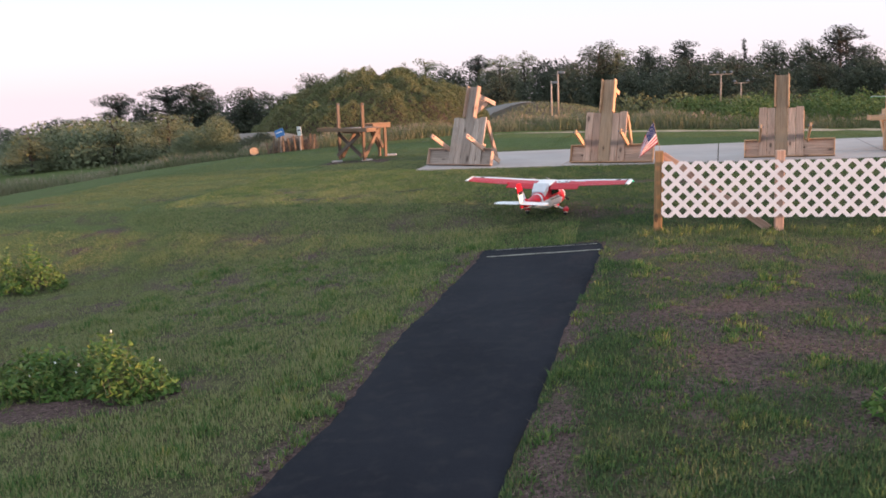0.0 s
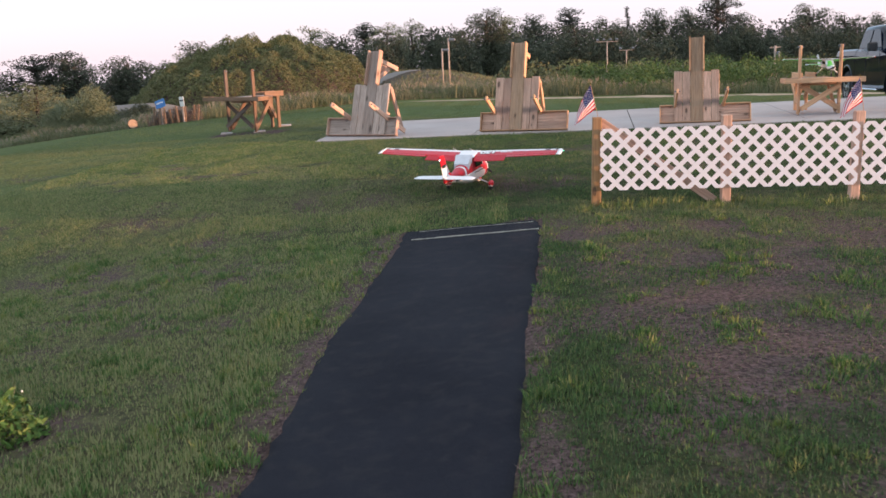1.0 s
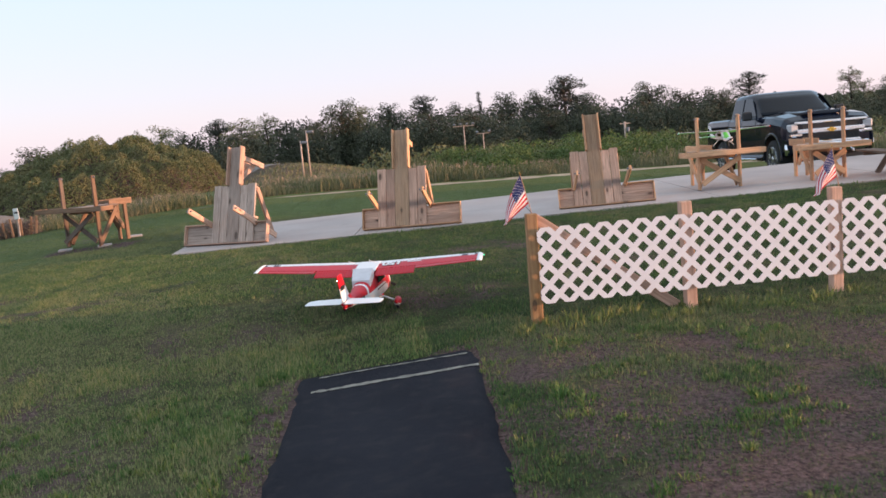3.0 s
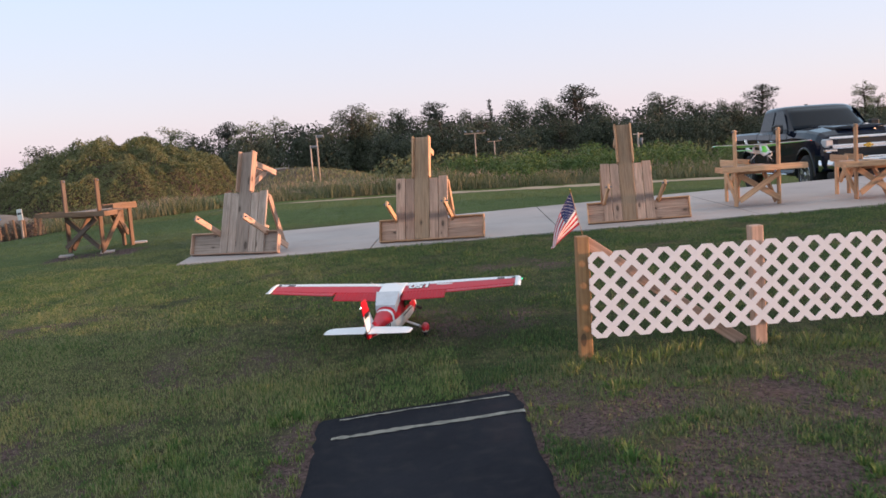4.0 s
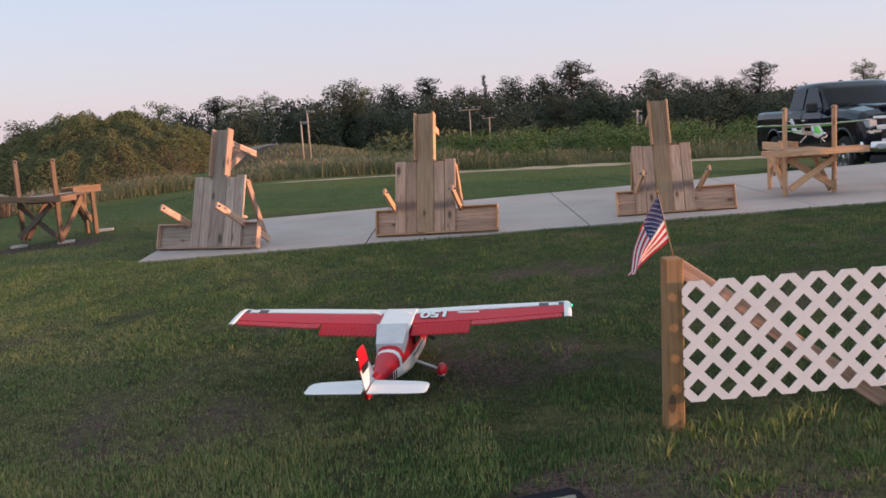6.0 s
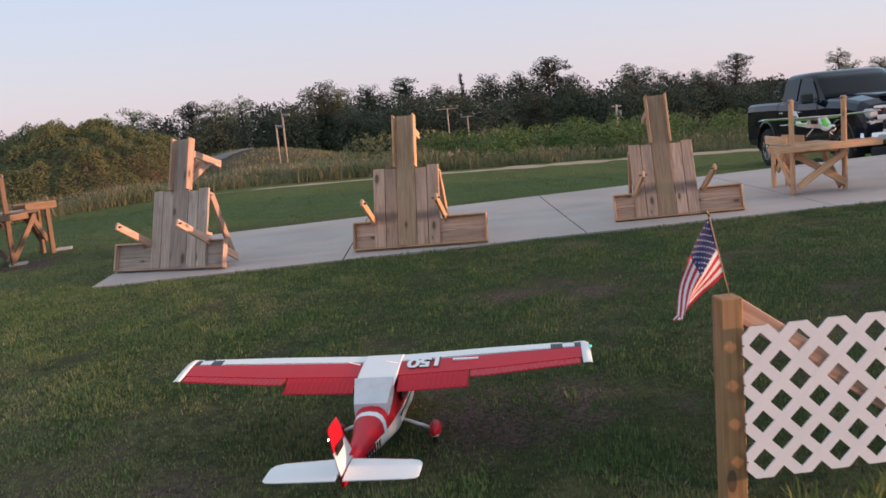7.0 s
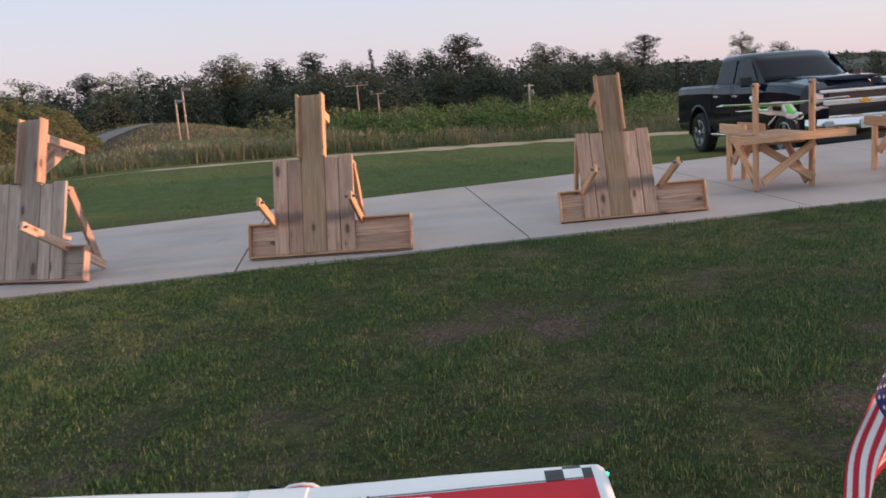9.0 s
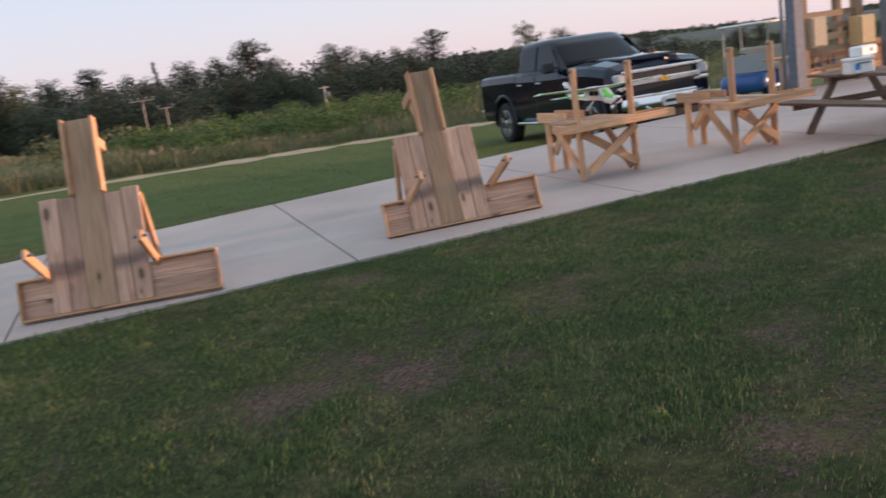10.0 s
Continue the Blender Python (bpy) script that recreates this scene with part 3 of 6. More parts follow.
class Field:
    """A function of the plan, sampled on a grid and read back between its points."""

    def __init__(self, f, x0, x1, y0, y1, step):
        self.x0, self.y0, self.step = x0, y0, step
        self.v = np.array([[f(x, y) for x in np.arange(x0, x1 + 2 * step, step)] for y in np.arange(y0, y1 + 2 * step, step)])

    def __call__(self, x, y):
        u = np.clip((x - self.x0) / self.step, 0, self.v.shape[1] - 1.001)
        w = np.clip((y - self.y0) / self.step, 0, self.v.shape[0] - 1.001)
        i, j = u.astype(int), w.astype(int)
        u, w = u - i, w - j
        a = self.v[j, i] * (1 - u) + self.v[j, i + 1] * u
        b = self.v[j + 1, i] * (1 - u) + self.v[j + 1, i + 1] * u
        return a * (1 - w) + b * w


HEIGHT = Field(ground_height, -12, 17, -12, 28, 0.2)
COVER = Field(turf_cover, -8, 10, -9, 7.5, 0.09)
CLUMP = Field(lambda x, y: noise.noise((x * 1.9, y * 1.9, 21.0)) + 0.6 * noise.noise((x * 5.5, y * 5.5, 4.0)), -8, 10, -9, 7.5, 0.06)


def on_turf(x, y, margin=0.01):
    """Which of these places lie on neither the slab nor the strip."""
    slab = (x > -4.35 - margin) & (y > 6.74 - 0.07 * x - margin) & (y < 11.25 + 0.03 * x + margin)
    strip = (x > -2.02 + 0.022 * (y + 6) - margin) & (x < -0.88 + 0.055 * (y + 6) + margin) & (y > -12) & (y < -0.55 + margin)
    return ~(slab | strip)


def short_blades(name, base, height, width, lean, material):
    """Short straight blades, one tapering triangle each."""
    n = len(base)
    yaw, way = rng.uniform(0, 2 * np.pi, n), rng.uniform(0, 2 * np.pi, n)
    side = np.stack([np.cos(yaw), np.sin(yaw), 0 * yaw], 1) * (width / 2)[:, None]
    tip = base + np.stack([np.cos(way) * np.sin(lean), np.sin(way) * np.sin(lean), np.cos(lean)], 1) * height[:, None]
    verts = np.stack([base - side, base + side, tip], 1).reshape(-1, 3)
    return mesh_arrays(name, verts, np.arange(3 * n).reshape(n, 3), material)


def grass(name, label, n, area, h0, h1, w0, w1, material=None, bare=0.10, fade=None):
    x0, x1, y0, y1 = area
    x, y = rng.uniform(x0, x1, n), rng.uniform(y0, y1, n)
    keep = on_turf(x, y) & (rng.uniform(0, 1, n) < COVER(x, y) ** 1.6 + bare)
    if fade:
        f = np.clip((x + 0.5 * CLUMP(x, y) - fade[0]) / (fade[1] - fade[0]), 0, 1)
        keep &= rng.uniform(0, 1, n) < f
    x, y = x[keep], y[keep]
    k = len(x)
    p = np.stack([x, y, HEIGHT(x, y) - 0.006], 1)
    tall = np.clip(0.78 + 0.55 * CLUMP(x, y), 0.4, 1.6) * (0.55 + 0.45 * COVER(x, y))
    me = short_blades(name, p, rng.uniform(h0, h1, k) * tall, rng.uniform(w0, w1, k), np.abs(rng.normal(0, 0.36, k)), material or GRASS)
    return tagged(new(name, me), label, "grass", kind="stuff")


grass("grass", "short uneven field grass with straw-coloured patches", 290000, (-0.9, 3.2, -8.2, 0.0), 0.026, 0.070, 0.006, 0.011, bare=0.22)
grass("grass", "fuller yellow-green grass west of the strip", 250000, (-5.4, -0.9, -8.2, 0.6), 0.026, 0.074, 0.006, 0.011, WEST_GRASS)
grass("grass", "dark short field grass between fence and slab", 360000, (-4.8, 5.5, 0.0, 6.9), 0.020, 0.056, 0.006, 0.011, bare=0.3, fade=(-4.6, -1.0))
grass("grass", "dry yellow-green grass toward the old stand", 240000, (-7.4, -0.8, 0.0, 7.4), 0.020, 0.056, 0.006, 0.012, WEST_GRASS, 0.25, fade=(-0.9, -4.2))
grass("grass", "short field grass beside the fence", 90000, (3.2, 9.5, -4.0, 6.6), 0.018, 0.050, 0.007, 0.013)
grass("grass", "thin mown grass sloping away from the strip", 150000, (-11.5, -4.4, -5.0, 1.0), 0.02, 0.05, 0.008, 0.016, SLOPE_GRASS, 0.35)
grass("grass", "pale short grass about the old stand", 130000, (-11.5, -2.6, 1.0, 9.6), 0.02, 0.046, 0.008, 0.015, SLOPE_GRASS, 0.3)
grass("grass", "smooth green mown grass beyond the slab", 70000, (-11.5, 16.0, 9.0, 27.5), 0.03, 0.05, 0.012, 0.024, MOWN)
x, y = rng.uniform(-5.0, 4.8, 110000), rng.uniform(-7.8, 6.5, 110000)
keep = on_turf(x, y) & (COVER(x, y) < rng.uniform(0.15, 0.95, 110000))
x, y = x[keep], y[keep]
p = np.stack([x, y, HEIGHT(x, y) - 0.003], 1)
tagged(new("thatch", short_blades("thatch", p, rng.uniform(0.015, 0.045, len(p)), rng.uniform(0.004, 0.008, len(p)), rng.uniform(0.9, 1.5, len(p)), THATCH)), "dead brown thatch over the bare soil", "grass", kind="stuff")


def tufts(name, label, cx, cy, size, count, material, bend=(0.25, 0.95)):
    """Tufts of blades that fan out from their own centres; size is each tuft's height."""
    i = np.repeat(np.arange(len(cx)), count)
    n = len(i)
    a, r = rng.uniform(0, 2 * np.pi, n), np.sqrt(rng.uniform(0, 1, n))
    spread = size[i] * rng.uniform(0.5, 0.9, len(cx))[i]
    x, y = cx[i] + spread * r * np.cos(a), cy[i] + spread * r * np.sin(a)
    base = np.stack([x, y, HEIGHT(x, y) - 0.008], 1)
    h = size[i] * (1.05 - 0.45 * r) * rng.uniform(0.55, 1.15, n)
    out = a + rng.normal(0, 0.7, n)
    b = rng.uniform(*bend, n) * (0.35 + 0.75 * r)
    yaw = rng.uniform(0, 2 * np.pi, n)
    w = rng.uniform(0.0045, 0.0095, n) * np.clip(size[i] / 0.07, 0.7, 1.3)
    side = np.stack([np.cos(yaw), np.sin(yaw), 0 * yaw], 1) * (w / 2)[:, None]
    off = np.stack([np.cos(out), np.sin(out), 0 * out], 1) * (b * h)[:, None]
    up = np.array([0, 0, 1.0]) * h[:, None]
    mid, tip = base + up * 0.55 + off * 0.3, base + up * np.sqrt(np.maximum(0.25, 1 - 0.6 * b**2))[:, None] + off
    verts = np.stack([base - side, base + side, mid - side * 0.8, mid + side * 0.8, tip], 1).reshape(-1, 3)
    k = (np.arange(n) * 5)[:, None]
    me = mesh_arrays(name, verts, np.concatenate([k + [0, 1, 3], k + [0, 3, 2], k + [2, 3, 4]]), material)
    return tagged(new(name, me), label, "grass", kind="stuff")


def tuft_spots(n, area, lo, hi):
    """Where tufts gather: more of them in the clumps, from the clump value lo up to hi."""
    x, y = rng.uniform(area[0], area[1], n), rng.uniform(area[2], area[3], n)
    v = CLUMP(x, y)
    keep = on_turf(x, y, 0.0) & (v > lo + (hi - lo) * rng.uniform(0, 1, n))
    return x[keep], y[keep], v[keep]


for area, n, lo, hi, h0, h1, count in (((-0.8, 3.6, -8.0, -0.3), 6800, -0.05, 0.65, 0.035, 0.075, 24), ((-5.2, -2.0, -8.0, -0.3), 4600, -0.3, 0.6, 0.040, 0.085, 22), ((-5.0, 5.0, -0.3, 6.5), 4200, -0.1, 0.6, 0.030, 0.060, 16)):
    x, y, v = tuft_spots(n, area, lo, hi)
    size = rng.uniform(h0, h1, len(x)) * np.clip(0.8 + 0.6 * v, 0.6, 1.35)
    yellow = rng.uniform(0, 1, len(x)) < 0.28
    tufts("coarse_grass", "coarse green tufts standing above the turf", x[~yellow], y[~yellow], size[~yellow], count, TUFT)
    tufts("pale_grass", "yellow-green tufts of drying grass", x[yellow], y[yellow], size[yellow], count, TUFT_PALE)
x = np.arange(-0.2, 6.8, 0.07)
y = rng.uniform(-0.42, -0.03, len(x))
tufts("fence_grass", "long yellowing grass left uncut under the fence", x, y, rng.uniform(0.06, 0.16, len(x)), 22, TUFT_PALE)
x = np.arange(-4.3, 13, 0.10)
tufts("slab_edge_grass", "grass creeping over the slab's edge", x, slab_near(x) - 0.05 + rng.uniform(-0.02, 0.02, len(x)), rng.uniform(0.03, 0.075, len(x)), 16, TUFT)
y = np.arange(-8.2, -0.5, 0.09)
for x in (-2.06 + 0.022 * (y + 6), -0.80 + 0.055 * (y + 6)):
    sel = rng.uniform(0, 1, len(y)) < 0.5
    tufts("edge_grass", "sparse tufts along the strip's crumbled edge", (x + rng.uniform(-0.05, 0.05, len(y)))[sel], y[sel], rng.uniform(0.03, 0.07, sel.sum()), 14, TUFT_PALE)

# the weedy clumps beside the strip
def weed_clump(cx, cy, rx, ry, n, hmax, label, buds=0):
    th = thing("weed_clump", label, "weeds", pose(cx, cy, ground_height(cx, cy)))
    a, r = rng.uniform(0, 2 * np.pi, n), np.sqrt(rng.uniform(0, 1, n))
    x, y = rx * r * np.cos(a), ry * r * np.sin(a)
    lumpy = np.array([0.45 + 1.1 * noise.noise((u * 5, v * 5, cx)) for u, v in zip(x, y)])
    top = hmax * (1 - 0.75 * r**2) * np.maximum(0.1, lumpy + 0.35 * rng.uniform(0, 1, n))
    pts = np.stack([x, y, top * rng.uniform(0.15, 1, n) ** 0.7], 1)
    part("foliage", leaves("foliage", pts, rng.uniform(0.012, 0.034, n), WEED, 0.3), WEED, th)
    k = n // 9
    sel = rng.integers(0, n, k)
    base = np.stack([x[sel], y[sel], 0 * sel - 0.02], 1)
    part("dry_grass", blades("dry_grass", base, top[sel] * 1.1 + rng.uniform(0.02, 0.16, k) ** 1.3, np.full(k, 0.005), rng.uniform(0.1, 0.8, k), REED), REED, th, "dry yellow grass stems")
    if buds:
        for q in rng.integers(0, n, buds):
            bm = bmesh.new()
            bmesh.ops.create_icosphere(bm, subdivisions=1, radius=rng.uniform(0.005, 0.009), matrix=Matrix.Diagonal((1, 1, 1.4, 1)))
            part("flower_bud", bm, PAPER, th, m=pose(x[q], y[q], top[q] * 1.05 + rng.uniform(0.01, 0.08)))
    return th


weed_clump(-4.1, -4.75, 0.66, 0.34, 6200, 0.34, "leafy green weeds with dry yellow stems and white buds", 11)
weed_clump(-5.0, -4.7, 0.5, 0.3, 3600, 0.30, "leafy green weeds and yellow grass on a soil bank")
weed_clump(-3.5, -5.0, 0.32, 0.22, 1300, 0.30, "tuft of dry yellow grass and weeds")
weed_clump(-7.2, -0.9, 0.45, 0.4, 3000, 0.5, "tall clump of yellow-green weeds")
weed_clump(1.05, -5.6, 0.3, 0.28, 900, 0.26, "arching tuft of long green grass")

# ---- reeds, brush, mound ----
tagged(new("rise_grass", blades("rise_grass", RISE_BASE, rng.uniform(0.1, 0.4, len(RISE_BASE)), rng.uniform(0.04, 0.09, len(RISE_BASE)), rng.uniform(0.2, 0.9, len(RISE_BASE)), REED)), "dry tan grass on the low rise", "grass", kind="stuff")

def reed_line(s):
    """The reed belt's front, from the left round to the right."""
    pts = [(-42, 18), (-30, 23), (-19.5, 24), (-14.8, 25.4), (-7, 29.6), (0, 30.6), (10, 30.2), (22, 28), (45, 24)]
    k = min(int(s), len(pts) - 2)
    f = s - k
    (xa, ya), (xb, yb) = pts[k], pts[k + 1]
    d = Vector((xb - xa, yb - ya)).normalized()
    return xa + (xb - xa) * f, ya + (yb - ya) * f, -d.y, d.x


def reeds(name, n, depth, h0, h1, w0, w1, material, label, out0=0.0, bend=(0.1, 0.8), rise=0.0):
    out = []
    for s, r, q in zip(rng.uniform(0, 7.999, n), rng.uniform(0, 1, n) ** 1.4, rng.uniform(0, 1, n)):
        x, y, nx, ny = reed_line(s)
        d = out0 + depth * r
        x, y = x + nx * d, y + ny * d
        lump = max(0.25, 0.72 + 0.7 * noise.noise((x * 0.33, y * 0.33, 12)) + 0.4 * noise.noise((x * 1.1, y * 1.1, 2)))
        out.append((x, y, ground_height(x, y) - 0.03 + rise * lump, (h0 + (h1 - h0) * q) * lump))
    p = np.array(out)
    me = blades(name, p[:, :3], p[:, 3], rng.uniform(w0, w1, n), rng.uniform(*bend, n), material)
    return tagged(new(name, me), label, "reeds", kind="stuff")


reeds("reed_bed", 90000, 8.0, 0.2, 0.95, 0.010, 0.026, REED, "tall tawny reeds and marsh grass along the field's edge")
reeds("reed_plumes", 7000, 7.0, 0.1, 0.22, 0.015, 0.04, PLUME, "pale seed plumes above the reeds", 0.6, (0.2, 0.7), 0.55)


def brush(name, label, lumps, n, size, material):
    """Leafy lumps: (x, y, radius, height) each."""
    w = np.array([r * r * h for x, y, r, h in lumps])
    pick = rng.choice(len(lumps), n, p=w / w.sum())
    L = np.array(lumps)[pick]
    d = rng.normal(size=(n, 3))
    d /= np.linalg.norm(d, axis=1)[:, None]
    d[:, 2] = np.abs(d[:, 2])
    rad = rng.uniform(0.55, 1.05, n) ** 0.6
    c = np.stack([L[:, 0] + d[:, 0] * L[:, 2] * rad, L[:, 1] + d[:, 1] * L[:, 2] * rad, d[:, 2] * L[:, 3] * rad], 1)
    c[:, 2] += np.array([ground_height(x, y) for x, y in c[:, :2]])
    me = leaves(name, c, rng.uniform(size * 0.6, size * 1.4, n), material)
    return tagged(new(name, me), label, "bushes", kind="stuff")


bright = [(x, 35 + rng.uniform(-2.5, 2.5), rng.uniform(0.7, 1.5), rng.uniform(0.9, 1.7)) for x in np.arange(2.5, 16, 0.55)]
brush("green_brush", "bright green willowy brush behind the reeds", bright, 30000, 0.06, BRUSH)
lowb = [(x, 38 + rng.uniform(-2, 6), rng.uniform(0.8, 1.8), rng.uniform(0.8, 1.6)) for x in np.arange(-12, 46, 0.9) if not -13 < x < -1.5]
brush("low_brush", "low mixed brush beyond the reeds", lowb, 26000, 0.08, SHRUB)
leftb = [(rng.uniform(-66, -33), rng.uniform(32, 64), rng.uniform(2, 4.2), rng.uniform(1.6, 3.4)) for k in range(60)]
brush("thicket", "dense dark green thicket on the low ground", leftb, 80000, 0.15, HAZED_LEAF)

wide = [(-20.6 + rng.uniform(-1.5, 1.5), 31.5 + rng.uniform(-1.2, 1.2), rng.uniform(0.7, 1.2), rng.uniform(1.5, 2.4)) for k in range(14)]
brush("spreading_bush", "wide rounded yellow-green bush behind the reeds", wide, 34000, 0.045, HAZED_LEAF)
dry = [(-14.1 + 0.3 * k, 24.75 + rng.uniform(-0.15, 0.15), rng.uniform(0.25, 0.4), rng.uniform(0.35, 0.7)) for k in range(6)]
brush("dry_brush", "tangle of dry brown brush behind the stakes", dry, 6000, 0.03, THATCH)
scrub = [(rng.uniform(-25.5, -22.5), rng.uniform(43, 46), rng.uniform(0.6, 1.2), rng.uniform(0.8, 1.6)) for k in range(9)]
brush("scrub", "dark green scrub at the foot of the road bank", scrub, 14000, 0.06, OAK)
tagged(sheet("road_bank", list(np.arange(-34, -17, 0.8)), list(np.arange(42, 59, 0.8)), lambda x, y: ground_height(x, y) - 0.4 + 1.75 * math.exp(-(((x + 26.2) / 5.0) ** 4) - ((y - 50) / 4.0) ** 2), ROADGREY), "pale gravel road climbing a low bank between the bushes", "road", kind="structure")


def mound_height(x, y):
    u, v = (x + 20.7) / 9.8, (y - 62) / 12.0
    r = u * u + v * v
    flat = max(0.0, 1 - r) ** 0.75
    return ground_height(x, y) - 0.3 + (4.9 + 0.5 * noise.noise((x * 0.3, y * 0.3, 1))) * flat


mx, my = np.arange(-32, -7, 0.6), np.arange(49, 75, 0.8)
mound = sheet("mound", list(mx), list(my), mound_height, GROUND)
tagged(mound, "long grassy earth mound overgrown with brush", "mound", kind="structure")
pm = np.stack([rng.uniform(-31.5, -7.8, 170000), rng.uniform(49.5, 65, 170000)], 1)
keep = np.array([(x + 20.7) ** 2 / 96 + (y - 62) ** 2 / 144 < 1 for x, y in pm])
pm = pm[keep]
def bush_top(x, y):
    """Rounded bushes of one to three metres' width, with hollows between them."""
    return 1.5 * max(0.0, noise.noise((x * 0.42, y * 0.42, 3)) + 0.15) + 0.8 * max(0.0, noise.noise((x * 1.1, y * 1.1, 8)) + 0.1) + 0.12


zm = np.array([mound_height(x, y) - 0.05 + bush_top(x, y) * rng.uniform(0.1, 1) ** 0.35 for x, y in pm])
me = leaves("mound_brush", np.column_stack([pm, zm]), rng.uniform(0.05, 0.105, len(pm)), SHRUB)
tagged(new("mound_brush", me), "yellow-green brush covering the mound", "bushes", kind="stuff")

# ---- trees ----
def bar_mesh(p, q, r0, r1, seg=6):
    m = along(p, q)
    n = (Vector(q) - Vector(p)).length
    return [[m @ Vector((sx * n / 2, r * math.cos(a), r * math.sin(a))) for a in np.linspace(0, 2 * math.pi, seg, endpoint=False)] for sx, r in ((-1, r0), (1, r1))]


def tree(name, label, height, clumps, trunk_r, material, n, size, seed):
    """A tapered trunk with limbs out to each clump of leaves. clumps: (x, y, z, radius, flatness)."""
    r = np.random.default_rng(seed)
    th = thing(name, label, "tree", pose(0, 0, -50))
    bm = bmesh.new()
    tops = []
    rings = [[Vector((0.15 * math.sin(k * 1.3 + seed) * k / 6 + trunk_r * (1 - k / 7.2) * math.cos(a), 0.15 * math.cos(k + seed) * k / 6 + trunk_r * (1 - k / 7.2) * math.sin(a), height * 0.9 * k / 6)) for a in np.linspace(0, 2 * math.pi, 8, endpoint=False)] for k in range(7)]
    segs = [rings] + [bar_mesh((0, 0, max(height * 0.2, z - rad * 0.9)), (x, y, z), trunk_r * 0.4, trunk_r * 0.1) for x, y, z, rad, fl in clumps]
    for rs in segs:
        vs = [[bm.verts.new(p) for p in ring] for ring in rs]
        for a, b in zip(vs, vs[1:]):
            for i in range(len(a)):
                bm.faces.new((a[i], a[(i + 1) % len(a)], b[(i + 1) % len(a)], b[i]))
    part("trunk", bm, BARK, th, smooth=True)
    w = np.array([c[3] ** 2 for c in clumps])
    L = np.array(clumps)[r.choice(len(clumps), n, p=w / w.sum())]
    d = r.normal(size=(n, 3))
    d /= np.linalg.norm(d, axis=1)[:, None]
    rad = L[:, 3] * r.uniform(0.02, 1.35, n) ** 0.4
    c = L[:, :3] + d * rad[:, None] * np.stack([np.ones(n), np.ones(n), L[:, 4]], 1)
    part("crown", leaves("crown", c, r.uniform(0.6, 1.4, n) * size, material), material, th)
    return th


def crown_clumps(seed, height, kind):
    """Where the leaf masses sit: many small overlapping clumps with a ragged outline."""
    r = np.random.default_rng(seed)
    out = []

    def dome(n, zc, rh, rv, lo, hi, flat):
        for k in range(n):
            d = r.normal(size=3)
            d *= r.uniform(0.15, 1) ** 0.5 / np.linalg.norm(d)
            out.append((d[0] * rh * height, d[1] * rh * height, (zc + d[2] * rv) * height, height * r.uniform(lo, hi), flat))

    if kind == "pine":
        dome(26, 0.84, 0.20, 0.11, 0.045, 0.085, 0.6)
        dome(18, 0.66, 0.18, 0.12, 0.045, 0.075, 0.7)
        dome(22, 0.32, 0.24, 0.24, 0.07, 0.11, 0.8)
    elif kind == "spire":
        for k in range(34):
            f = k / 33
            s = 0.15 * height * (1.04 - f)
            out.append((r.normal(0, s * 0.5), r.normal(0, s * 0.5), height * (0.06 + 0.90 * f), max(0.26, s * 0.62), 0.8))
    elif kind == "thin":
        dome(20, 0.78, 0.15, 0.18, 0.03, 0.055, 0.9)
        dome(14, 0.45, 0.16, 0.25, 0.05, 0.08, 0.9)
    else:
        dome(30, 0.68, 0.23, 0.25, 0.06, 0.10, 0.85)
        dome(22, 0.34, 0.27, 0.28, 0.08, 0.12, 0.85)
    return out


KINDS = []
for k, (kind, name, label, mat, n, size) in enumerate((
    ("oak", "broadleaf_tree", "dark green broadleaf tree with a rounded uneven crown", OAK, 6500, 0.12),
    ("pine", "pine_tree", "dark tall pine with a flat-topped open crown", PINE, 6000, 0.11),
    ("spire", "conifer", "dark pointed conifer in the wood's edge", PINE, 5000, 0.11),
    ("oak", "broadleaf_tree", "dense dark broadleaf tree in the wood's edge", OAK, 6500, 0.12),
    ("thin", "slender_tree", "slender half-bare tree with thin pale foliage", HAZED_LEAF, 3600, 0.09),
    ("pine", "pine_tree", "dark pine with a ragged layered crown", PINE, 6000, 0.11),
    ("oak", "broadleaf_tree", "pale green broadleaf tree standing clear of the wood", HAZED_LEAF, 6000, 0.12),
)):
    KINDS.append(tree(name, label, 10.0, crown_clumps(11 + k, 10.0, kind), 0.2, mat, n, size, 31 + k))
used = set()


def plant(k, x, y, top, wide=1.0):
    """A tree of kind k whose crown ends at height top."""
    g = ground_height(x, y)
    s = max(0.25, (top - g) / 10.0)
    m = pose(x, y, g - 0.1, 0, 0, rng.uniform(0, 360)) @ Matrix.Diagonal((s * wide, s * wide, s, 1))
    if k in used:
        copy_thing(KINDS[k], m)
    else:
        used.add(k)
        KINDS[k].matrix_basis = m


SKYLINE = [(-52, 3.6, 6), (-47, 5.0, 6), (-42, 5.2, 0), (-36, 6.2, 4), (-32.5, 7.4, 6), (-28, 5.2, 3), (-23.5, 6.8, 5), (-19.5, 7.2, 6), (-16, 5.8, 4), (-12, 4.6, 3), (-8, 4.8, 0), (-4, 7.6, 0), (-1.5, 8.0, 6), (3.5, 6.6, 0), (9.1, 7.6, 1), (14.5, 6.2, 3), (17.5, 7.4, 2), (22, 6.6, 0), (27, 7.2, 3), (31, 7.4, 5), (35, 6.3, 3), (44.5, 6.4, 0), (50, 5.4, 3), (55.5, 5.2, 3), (63, 6.2, 1), (79, 5.4, 4), (83, 5.0, 6), (86, 4.2, 0)]
for x, top, k in SKYLINE:
    plant(k, x, 138 + rng.uniform(-3, 3), top + 0.3, 1.1)
